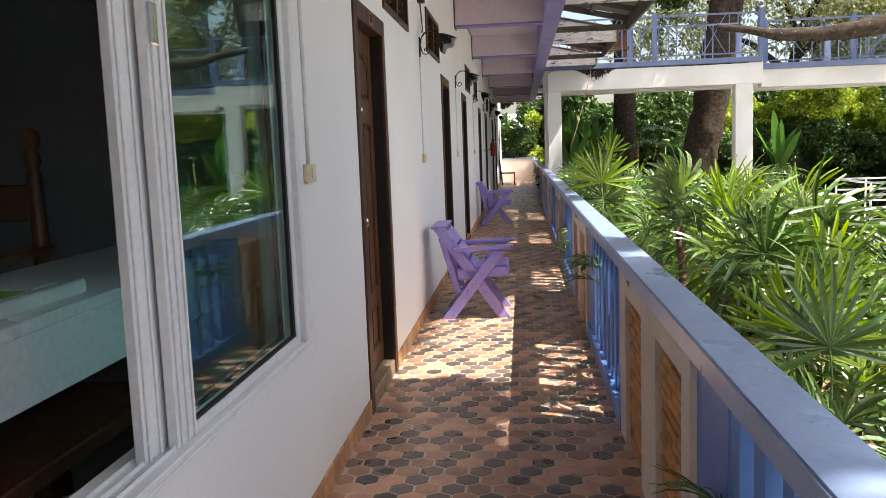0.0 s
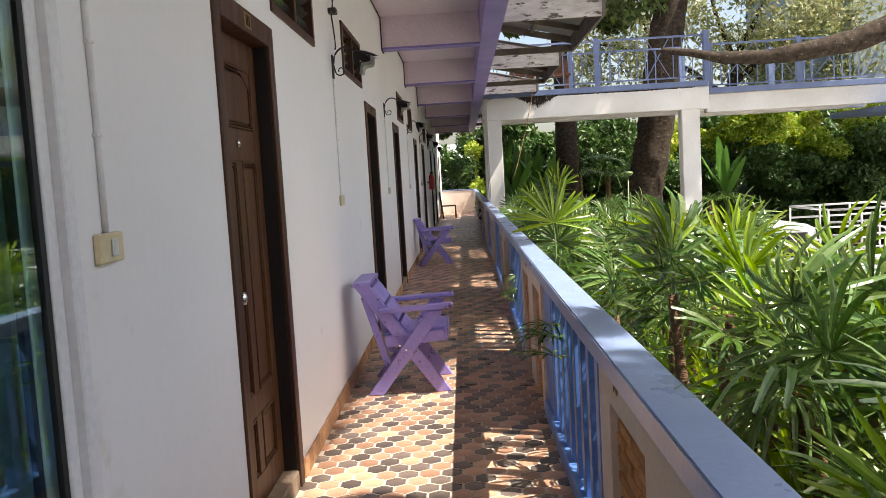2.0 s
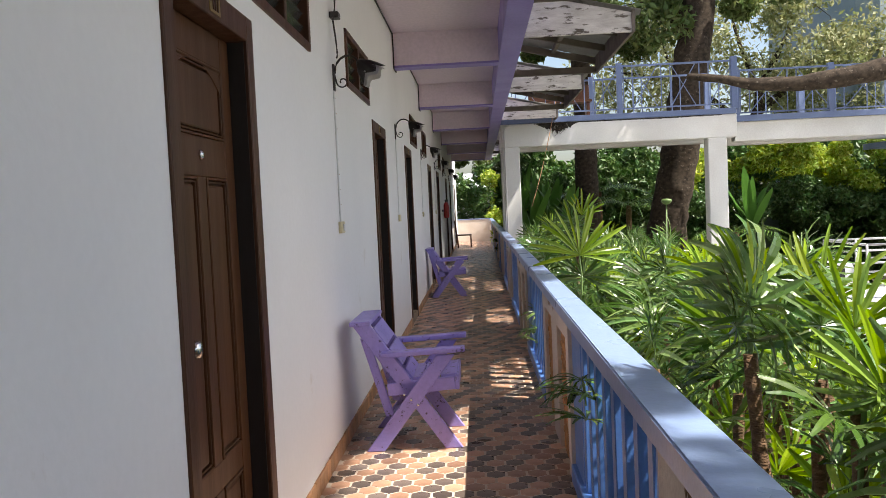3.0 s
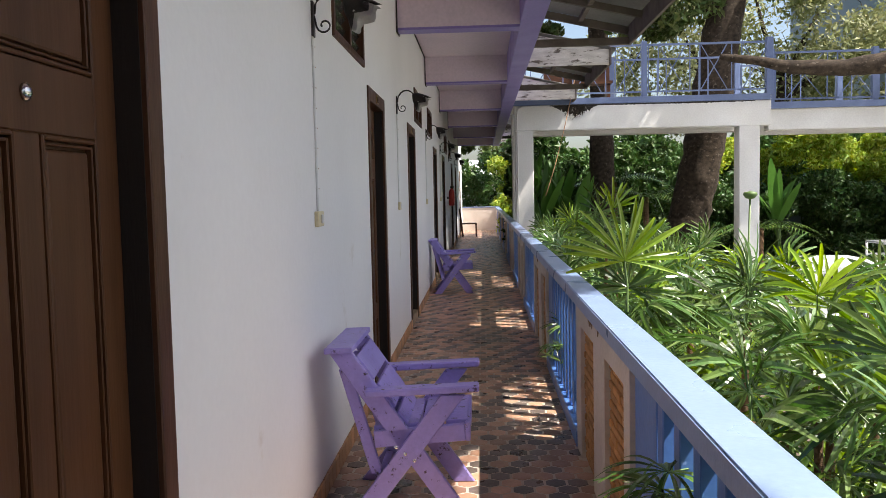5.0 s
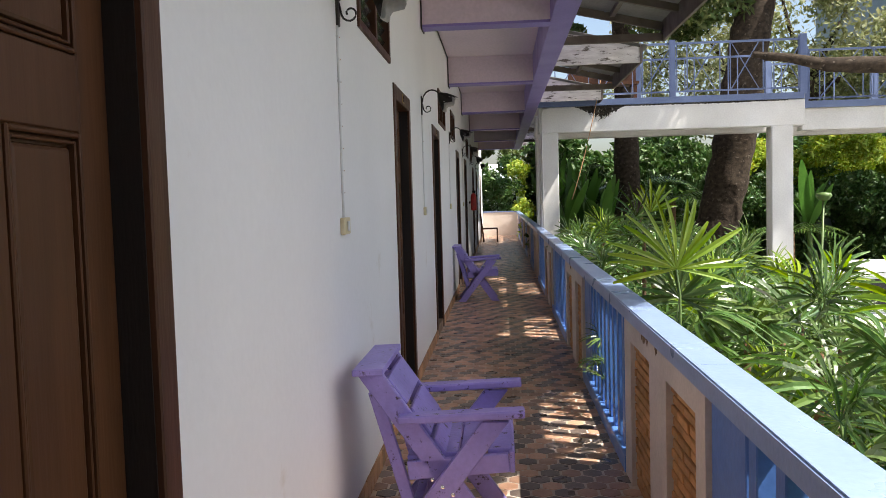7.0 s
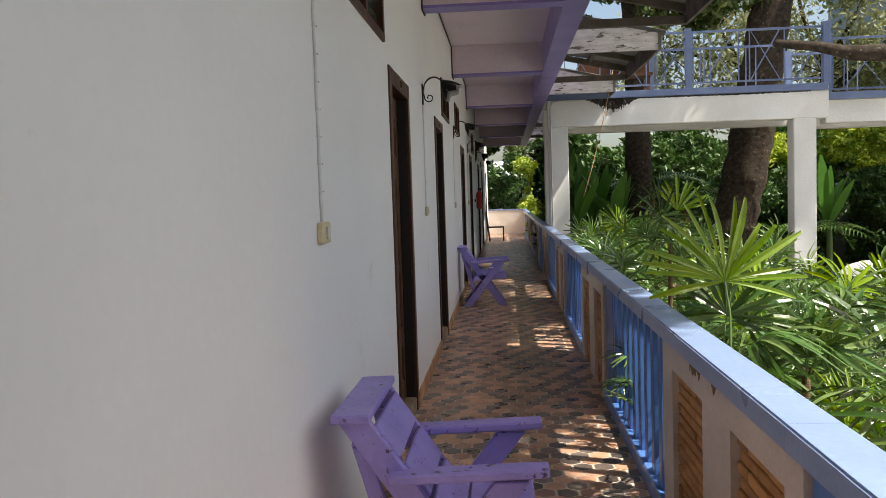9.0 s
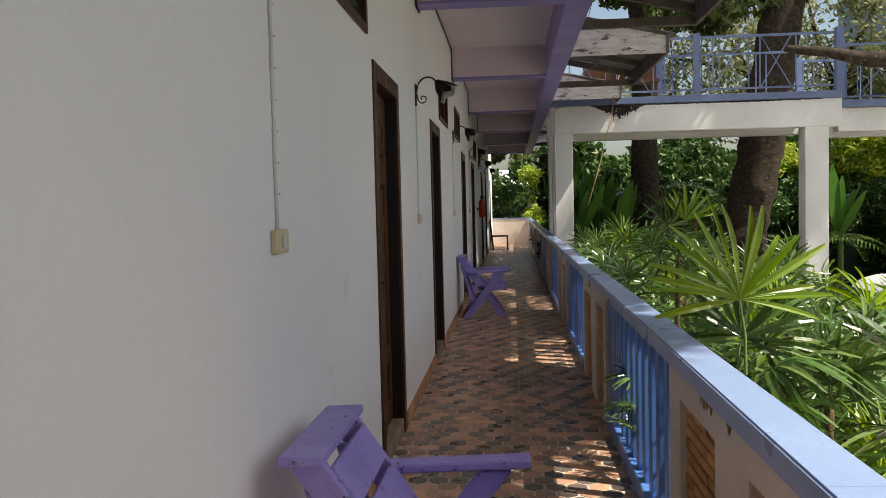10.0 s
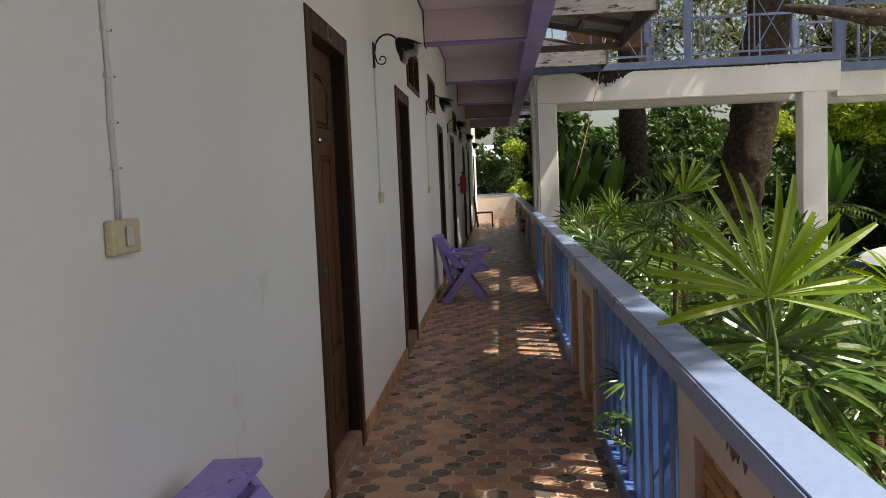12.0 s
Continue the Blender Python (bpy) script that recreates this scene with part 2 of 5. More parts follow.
def bar(bm, p, q, w, h, up=(0, 0, 1)):
    """A square-cut member from p to q, w wide and h high."""
    p, q = Vector(p), Vector(q)
    d = (q - p).normalized()
    s = d.cross(Vector(up)).normalized()
    u = s.cross(d)
    v = [bm.verts.new(e + s * a * w / 2 + u * b * h / 2) for e in (p, q) for a, b in ((-1, -1), (1, -1), (1, 1), (-1, 1))]
    for f in ((3, 2, 1, 0), (4, 5, 6, 7), (0, 1, 5, 4), (1, 2, 6, 5), (2, 3, 7, 6), (3, 0, 4, 7)):
        bm.faces.new([v[i] for i in f])
    return bm


def tube(bm, pts, radii, n=8, cap=True):
    """A round member along the points, with a radius for each."""
    rings = []
    pts = [Vector(p) for p in pts]
    for i, p in enumerate(pts):
        d = (pts[min(i + 1, len(pts) - 1)] - pts[max(i - 1, 0)]).normalized()
        ref = Vector((0, 0, 1)) if abs(d.z) < 0.9 else Vector((1, 0, 0))
        s = d.cross(ref).normalized()
        u = s.cross(d)
        r = radii[i] if hasattr(radii, "__len__") else radii
        rings.append([bm.verts.new(p + (s * math.cos(2 * math.pi * k / n) + u * math.sin(2 * math.pi * k / n)) * r) for k in range(n)])
    for a, b in zip(rings, rings[1:]):
        for k in range(n):
            f = bm.faces.new((a[k], a[(k + 1) % n], b[(k + 1) % n], b[k]))
            f.smooth = True
    if cap:
        bm.faces.new(rings[0][::-1])
        bm.faces.new(rings[-1])
    return bm


def lathe(bm, prof, n=12, at=(0, 0, 0)):
    at = Vector(at)
    rings = [[bm.verts.new(at + Vector((r * math.cos(2 * math.pi * k / n), r * math.sin(2 * math.pi * k / n), z))) for k in range(n)] for r, z in prof]
    for a, b in zip(rings, rings[1:]):
        for k in range(n):
            bm.faces.new((a[k], a[(k + 1) % n], b[(k + 1) % n], b[k])).smooth = True
    return bm


def soften(bm, r, seg=1):
    bmesh.ops.bevel(bm, geom=bm.edges[:], offset=r, segments=seg, affect="EDGES", profile=0.5)
    return bm


def B(*a, r=0.0):
    bm = box(bmesh.new(), *a)
    return soften(bm, r) if r else bm


def mesh_of(bm, name, material):
    bmesh.ops.recalc_face_normals(bm, faces=bm.faces[:])
    me = bpy.data.meshes.new(name)
    bm.to_mesh(me)
    bm.free()
    me.materials.append(material)
    return me


def part(name, bm, material, parent, label=""):
    ob = new(name, mesh_of(bm, name, material) if isinstance(bm, bmesh.types.BMesh) else bm)
    ob.parent = parent
    if parent is not None:
        ob.matrix_parent_inverse = parent.matrix_basis.inverted()
    return tagged(ob, label)


def thing(name, at, label, category, group="", kind=""):
    ob = new(name)
    ob.location = at
    ob.empty_display_size = 0.05
    ob.matrix_basis = Matrix.Translation(at)
    return tagged(ob, label, category, group, kind)


def struct(name, bm, material, label="", category=""):
    return tagged(new(name, mesh_of(bm, name, material)), label, category, "", "structure")


# ---- plan ----
WX = -0.86              # face of the room wall
FL = -0.09              # floor level
RX = 0.465               # face of the railing
Y0, Y1 = -3.0, 37.2     # length of the corridor
CEIL = 3.34
GROUND = -1.4
DOORS = [6.265, 10.98, 14.05, 18.62, 21.62, 26.2, 29.2, 33.8]
DOOR_W, DOOR_H = 0.95, 2.16
WIN = (1.70, 5.045, 0.615, 2.2)
VENTS = [(7.26, 8.40), (9.67, 10.82), (15.02, 16.1), (17.35, 18.3), (22.6, 23.7), (24.95, 25.9)]
BEAMS = [1.484 + 3.88 * i for i in range(9)]

# room wall with its openings
bm = bmesh.new()
cuts = [(WIN[0], WIN[1], [(WIN[2], WIN[3])])] + [(d, d + DOOR_W, [(FL, DOOR_H)]) for d in DOORS] + [(a, b, [(2.255, 2.66)]) for a, b in VENTS]
y = Y0
for a, b, holes in sorted(cuts):
    box(bm, WX - 0.16, WX, y, a, -0.3, 3.6)
    z = -0.3
    for h0, h1 in holes:
        if h0 > z:
            box(bm, WX - 0.16, WX, a, b, z, h0)
        z = h1
    box(bm, WX - 0.16, WX, a, b, z, 3.6)
    y = b
box(bm, WX - 0.16, WX, y, Y1, -0.3, 3.6)
struct("wall_west", bm, M["plaster"], "white plastered wall with doors and vents", "wall")

# floor bed, ceiling, beams
struct("floor", B(WX, RX + 0.12, Y0, Y1, FL - 0.25, FL - 0.0022), M["grout"], "terracotta hexagon tile floor of the corridor", "floor")
struct("slab_edge", B(RX - 0.02, RX + 0.16, Y0, Y1 + 0.1, GROUND - 0.1, FL - 0.012), M["plaster_out"], "white slab edge", "wall")
bm = B(WX - 0.16, 0.33, Y0, 33.0, CEIL, CEIL + 0.15)
for yb in BEAMS:
    box(bm, WX + 0.002, 0.33, yb, yb + 0.2, 2.97, CEIL + 0.01)
struct("ceiling", bm, M["ceiling"], "lilac-white ceiling with crossbeams", "ceiling")
for yb in BEAMS:
    struct("trim", B(WX + 0.004, 0.324, yb - 0.004, yb + 0.204, 2.957, 2.98), M["purple_trim"], "purple painted beam edge", "trim")
struct("trim", B(0.325, 0.535, Y0, 33.0, 2.957, 3.9), M["purple_trim"], "purple painted edge beam", "beam")
struct("wall_upper", B(WX - 0.16, 0.31, Y0, 33.0, CEIL + 0.16, 6.6), M["plaster_out"], "upper storey wall", "wall")
struct("wall_south", B(WX, 0.6, Y0 - 0.15, Y0, -0.3, 3.6), M["plaster"], "white wall closing the corridor", "wall")
bm = B(WX - 0.16, RX + 0.12, Y1, Y1 + 0.14, -0.3, 0.80)
struct("trim", B(WX - 0.16, RX + 0.14, Y1 - 0.02, Y1 + 0.16, 0.80, 0.84, r=0.004), M["steelblue"], "dark blue painted parapet edge", "trim")
struct("wall_end", bm, M["pier"], "low cream parapet at the corridor's end", "wall")


# ---- doors ----
def door(index, y0):
    d = thing("door_%d" % index, (WX, y0 + DOOR_W / 2, 0), "brown varnished panelled door in a dark wooden frame, closed", "door", kind="structure")
    fw, y1 = 0.085, y0 + DOOR_W
    bm = bmesh.new()
    box(bm, WX - 0.18, WX + 0.012, y0, y0 + fw, FL - 0.01, DOOR_H)
    box(bm, WX - 0.18, WX + 0.012, y1 - fw, y1, FL - 0.01, DOOR_H)
    box(bm, WX - 0.18, WX + 0.0118, y0 + fw, y1 - fw, DOOR_H - 0.1, DOOR_H - 0.0004)
    part("door_frame", soften(bm, 0.004), M["frame"], d, "dark brown wooden frame")
    # thin near-black strips on the jamb faces in front of the leaf
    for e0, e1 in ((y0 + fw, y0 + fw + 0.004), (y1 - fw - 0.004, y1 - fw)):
        part("jamb_strip", B(WX - 0.118, WX - 0.004, e0, e1, 0.0, DOOR_H - 0.104), M["jamb"], d, "near-black strip on the jamb face")
    part("threshold", B(WX - 0.18, WX + 0.004, y0 + fw, y1 - fw, FL - 0.01, 0.0, r=0.008), M["threshold"], d, "worn brown cement threshold")
    a, b, top = y0 + fw, y1 - fw, DOOR_H - 0.1
    xb, xf = WX - 0.12, WX - 0.072
    leaf = part("leaf", B(xb, xf - 0.012, a + 0.003, b - 0.003, 0.005, top - 0.003), M["wood"], d)
    bm = bmesh.new()
    st, mid = 0.11, (a + b) / 2
    for s0, s1, z0, z1 in ((a + 0.003, a + st, 0.005, top - 0.003), (b - st, b - 0.003, 0.005, top - 0.003), (a + st, b - st, 0.005, 0.14),
                           (a + st, b - st, 0.40, 0.50), (a + st, b - st, 1.52, 1.66), (a + st, b - st, top - 0.13, top - 0.003),
                           (mid - 0.045, mid + 0.045, 0.14, 0.40), (mid - 0.045, mid + 0.045, 0.50, 1.52)):
        box(bm, xf - 0.012, xf + 0.004, s0, s1, z0, z1)
    part("stile_frame", soften(bm, 0.003), M["wood"], leaf)
    for s0, s1, z0, z1 in ((a + st, mid - 0.045, 0.14, 0.40), (mid + 0.045, b - st, 0.14, 0.40), (a + st, mid - 0.045, 0.50, 1.52),
                           (mid + 0.045, b - st, 0.50, 1.52), (a + st, b - st, 1.66, top - 0.13)):
        bm = B(xf - 0.012, xf - 0.001, s0 + 0.028, s1 - 0.028, z0 + 0.028, z1 - 0.028)
        soften(bm, 0.008, 2)
        part("panel", bm, M["wood"], leaf)
        bm = bmesh.new()
        for u0, u1, w0, w1 in ((s0 + 0.001, s0 + 0.011, z0 + 0.001, z1 - 0.001), (s1 - 0.011, s1 - 0.001, z0 + 0.001, z1 - 0.001), (s0 + 0.011, s1 - 0.011, z0 + 0.001, z0 + 0.011), (s0 + 0.011, s1 - 0.011, z1 - 0.011, z1 - 0.001)):
            box(bm, xf - 0.012, xf + 0.009, u0, u1, w0, w1)
        part("moulding", soften(bm, 0.003), M["wood"], leaf)
        bm = bmesh.new()
        for u0, u1, w0, w1 in ((s0 + 0.016, s0 + 0.022, z0 + 0.016, z1 - 0.016), (s1 - 0.022, s1 - 0.016, z0 + 0.016, z1 - 0.016), (s0 + 0.022, s1 - 0.022, z0 + 0.016, z0 + 0.022), (s0 + 0.022, s1 - 0.022, z1 - 0.022, z1 - 0.016)):
            box(bm, xf - 0.012, xf + 0.004, u0, u1, w0, w1)
        part("bead", soften(bm, 0.002), M["wood"], leaf)
    bm = bmesh.new()
    for s in (-1, 1):                                    # arched shoulders of the top panel
        pts = [(mid + s * t * (b - st - mid), top - 0.131 - 0.10 * (t ** 2)) for t in (0.25, 0.45, 0.65, 0.85, 1.0)]
        for (u0, w0), (u1, w1) in zip(pts, pts[1:]):
            v = [bm.verts.new((xx, yy, zz)) for xx in (xf - 0.011, xf + 0.003) for yy, zz in ((u0, w0), (u1, w1), (u1, top - 0.129), (u0, top - 0.129))]
            for f in ((0, 1, 2, 3), (4, 5, 6, 7), (0, 1, 5, 4), (1, 2, 6, 5), (2, 3, 7, 6), (3, 0, 4, 7)):
                bm.faces.new([v[i] for i in f])
    part("arch", bm, M["wood"], leaf)
    bm = lathe(bmesh.new(), [(0.0, 0.0), (0.03, 0.0), (0.03, 0.008), (0.012, 0.012), (0.012, 0.035), (0.026, 0.045), (0.03, 0.06), (0.024, 0.074), (0.0, 0.078)], 14)
    bmesh.ops.transform(bm, matrix=pose(xf + 0.004, a + 0.07, 0.965, 0, 90, 0), verts=bm.verts[:])
    part("door_knob", bm, M["chrome"] if index in (1, 4) else M["iron"], leaf, "round metal door knob")
    bm = lathe(bmesh.new(), [(0.0, 0.0), (0.018, 0.0), (0.018, 0.006), (0.008, 0.012), (0.0, 0.013)], 12)
    bmesh.ops.transform(bm, matrix=pose(xf + 0.004, mid, 1.595, 0, 90, 0), verts=bm.verts[:])
    part("peephole", bm, M["chrome"], leaf, "small chrome peephole")
    bm = B(WX + 0.012, WX + 0.016, mid - 0.055, mid + 0.055, DOOR_H - 0.085, DOOR_H - 0.02, r=0.001)
    plate = part("number_plate", bm, M["brass"], d, "small aged number plate")
    for s in (-0.03, -0.008, 0.018):
        part("numeral_bar", B(WX + 0.016, WX + 0.019, mid + s, mid + s + 0.012, DOOR_H - 0.075, DOOR_H - 0.03), M["frame"], plate)


for i, yd in enumerate(DOORS):
    door(i + 1, yd)
    struct("wall_behind_door", B(WX - 0.26, WX - 0.19, yd - 0.05, yd + DOOR_W + 0.05, -0.2, 2.3), M["room"])


# ---- louvred vents ----
def vent(a, b):
    z0, z1 = 2.255, 2.66
    v = thing("vent", (WX, (a + b) / 2, z0), "dark wooden louvred wall vent with grey glass blades", "vent", "vents above the doors")
    bm = bmesh.new()
    w = 0.045
    for c in ((a, b, z0, z0 + w), (a, b, z1 - w, z1), (a, a + w, z0 + w, z1 - w), (b - w, b, z0 + w, z1 - w), ((a + b) / 2 - w / 2, (a + b) / 2 + w / 2, z0 + w, z1 - w)):
        box(bm, WX - 0.12, WX + 0.015, *c)
    part("frame", soften(bm, 0.003), M["frame"], v)
    # solid black sheet in place of the darkness behind the blades
    part("backing", B(WX - 0.158, WX - 0.15, a, b, z0, z1), M["rubber"], v, "black sheet standing in for the dark opening")
    for s0, s1 in ((a + w, (a + b) / 2 - w / 2), ((a + b) / 2 + w / 2, b - w)):
        for k in range(4):
            zc = z0 + w + 0.045 + k * 0.075
            bm = bar(bmesh.new(), (WX - 0.045, s0 + 0.004, zc), (WX - 0.045, s1 - 0.004, zc), 0.095, 0.006, (-0.75, 0, 0.66))
            part("slat", bm, M["louvre"], v)


for a, b in VENTS:
    vent(a, b)


# ---- wall lamps, switches, conduits ----
def wall_lamp(at):
    yl, zl = at
    t = thing("wall_lamp", (WX, yl, zl), "black wrought-iron wall lamp with a petal-shaped shade", "lamp", "lamps along the wall")
    part("backplate", B(WX - 0.002, WX + 0.012, yl - 0.022, yl + 0.022, zl - 0.10, zl + 0.07, r=0.004), M["iron"], t)
    pts = [(WX + 0.012 + 0.088 * (1 - math.cos(u)), yl, zl + 0.01 + 0.11 * math.sin(u)) for u in [math.pi * k / 10 for k in range(9)]]
    part("arm", tube(bmesh.new(), pts, 0.0075, 6), M["iron"], t)
    pts = [(WX + 0.012, yl, zl + 0.0)] + [(WX + 0.060 + (0.038 - 0.0018 * k) * math.cos(radians(190 + 27 * k)), yl, zl - 0.045 + (0.038 - 0.0018 * k) * math.sin(radians(190 + 27 * k))) for k in range(15)]
    part("scroll", tube(bmesh.new(), pts, 0.005, 5), M["iron"], t)
    bm = bmesh.new()
    n, rings = 20, []
    for j, (r, h) in enumerate(((0.018, 0.0), (0.032, -0.02), (0.055, -0.05), (0.068, -0.09), (0.088, -0.125))):
        ring = []
        for k in range(n):
            th = 2 * math.pi * k / n
            pet = math.cos(5 * th)
            rr = r * (1 + (0.16 * pet if j > 2 else 0.04 * pet))
            ring.append(bm.verts.new((rr * math.cos(th), rr * math.sin(th), h - (0.022 * pet if j == 4 else 0))))
        rings.append(ring)
    for p, q in zip(rings, rings[1:]):
        for k in range(n):
            bm.faces.new((p[k], p[(k + 1) % n], q[(k + 1) % n], q[k])).smooth = True
    bmesh.ops.solidify(bm, geom=bm.faces[:], thickness=0.004)
    bmesh.ops.transform(bm, matrix=pose(WX + 0.165, yl, zl + 0.085, 0, -42, 0), verts=bm.verts[:])
    shade = part("shade", bm, M["iron"], t, "black metal petal shade")
    bm = bmesh.new()
    rings = [[bm.verts.new((rr * math.cos(math.pi * k / 12), rr * math.sin(math.pi * k / 12), h - (0.014 * math.cos(5 * math.pi * k / 12) if h < -0.12 else 0))) for k in range(24)]
             for rr, h in ((0.058, -0.085), (0.074, -0.12), (0.086, -0.148))]
    for p, q in zip(rings, rings[1:]):
        for k in range(24):
            bm.faces.new((p[k], p[(k + 1) % 24], q[(k + 1) % 24], q[k])).smooth = True
    bmesh.ops.solidify(bm, geom=bm.faces[:], thickness=0.003)
    bmesh.ops.transform(bm, matrix=pose(WX + 0.165, yl, zl + 0.085, 0, -42, 0), verts=bm.verts[:])
    part("glass_rim", bm, LAMPGLASS, shade, "wavy frosted white glass rim")
    bm = lathe(bmesh.new(), [(0.012, 0.0), (0.022, -0.03), (0.034, -0.06), (0.03, -0.09), (0.0, -0.105)], 10)
    bmesh.ops.transform(bm, matrix=pose(WX + 0.165, yl, zl + 0.075, 0, -42, 0), verts=bm.verts[:])
    part("bulb", bm, LAMPGLASS, t, "white glass bulb, unlit")


for yl in (9.14, 12.97, 16.98, 20.86, 24.75, 28.65):
    wall_lamp((yl, 2.245))


def wall_switch(ys, zs=1.275, conduit_top=2.2):
    t = thing("light_switch", (WX, ys, zs), "cream plastic light switch on the white wall", "switch", "switches along the wall")
    body = part("plate", B(WX, WX + 0.022, ys - 0.064, ys + 0.064, zs - 0.037, zs + 0.037, r=0.004), M["cream"], t)
    part("rocker", B(WX + 0.022, WX + 0.029, ys - 0.012, ys + 0.018, zs - 0.022, zs + 0.022, r=0.003), M["whiteplastic"], body, "white rocker")
    if conduit_top:
        c = thing("cable_conduit", (WX, ys, zs + 0.04), "thin white painted cable running down the wall", "cable", "cables on the wall")
        if ys < 6:
            part("pipe", tube(bmesh.new(), [(WX + 0.006, ys + 0.0036 * math.sin(k * 1.7), zs + 0.037 + (conduit_top - zs - 0.037) * k / 8) for k in range(9)], 0.009, 8), M["whiteplastic"], c)
        else:
            for off in (-0.0055, 0.0055):
                part("wire", tube(bmesh.new(), [(WX + 0.004, ys + off + 0.003 * math.sin(k * 1.3 + off * 90), zs + 0.037 + (conduit_top - zs - 0.037) * k / 16) for k in range(17)], 0.0048, 6), M["whiteplastic"], c)
        for k in range(1, 9):
            zz = zs + 0.05 + (conduit_top - zs) * k / 9
            clip = part("clip", B(WX, WX + 0.015 if ys < 6 else WX + 0.0105, ys - 0.014, ys + 0.014, zz - 0.004, zz + 0.004, r=0.001), M["whiteplastic"], c)
            part("nail", B(WX + 0.002, WX + 0.012, ys + 0.014, ys + 0.018, zz - 0.003, zz + 0.002), M["skirt"], clip, "rusty nail head")


for ys, top in ((5.21, 3.3), (9.12, 2.145), (12.97, 2.145), (16.86, 2.145), (20.74, 2.145)):
    wall_switch(ys, conduit_top=top)

t = thing("cable_box", (WX, 9.12, 2.72), "black cable adapter with looped leads on the wall", "cable")
part("adapter", B(WX, WX + 0.04, 9.09, 9.15, 2.78, 2.86, r=0.004), M["iron"], t)
part("lead", tube(bmesh.new(), [(WX + 0.03, 9.12 + 0.05 * math.sin(k * 0.7), 2.8 - 0.035 * k + 0.02 * math.sin(k)) for k in range(14)], 0.006, 5), M["iron"], t)
part("plug", B(WX, WX + 0.06, 9.10, 9.18, 2.60, 2.64, r=0.005), M["iron"], t)

# dark cable that follows the wall, ceiling and beams
t = thing("ceiling_cable", (WX, 10.0, CEIL), "thin dark cable following the ceiling and beams", "cable")
pts = [(WX + 0.012, BEAMS[0] + 0.22, CEIL - 0.015)]
for yb in BEAMS[1:7]:
    pts += [(WX + 0.012, yb - 0.016, CEIL - 0.015), (WX + 0.012, yb - 0.016, 2.944), (WX + 0.012, yb + 0.216, 2.944), (WX + 0.012, yb + 0.216, CEIL - 0.015)]
bm = bmesh.new()
for p, q in zip(pts, pts[1:]):
    bar(bm, p, q, 0.012, 0.012, (1, 0, 0.01))
part("cable", bm, M["iron"], t)

# fire extinguisher far along the wall
t = thing("fire_extinguisher", (WX, 23.80, 1.15), "red fire extinguisher hung on the wall", "extinguisher")
part("cylinder", lathe(bmesh.new(), [(0.0, 0.0), (0.06, 0.01), (0.065, 0.03), (0.065, 0.31), (0.05, 0.36), (0.022, 0.385), (0.018, 0.41), (0.0, 0.41)], 14, (WX + 0.1, 23.80, 1.1)), M["red"], t)
part("valve", B(WX + 0.07, WX + 0.15, 23.77, 23.83, 1.50, 1.55, r=0.008), M["iron"], t)
part("hose", tube(bmesh.new(), [(WX + 0.13, 23.83 + 0.04 * math.sin(k * 0.5), 1.52 - 0.04 * k) for k in range(9)], 0.011, 6), M["rubber"], t)
part("bracket", B(WX, WX + 0.03, 23.74, 23.86, 1.26, 1.31), M["iron"], t)


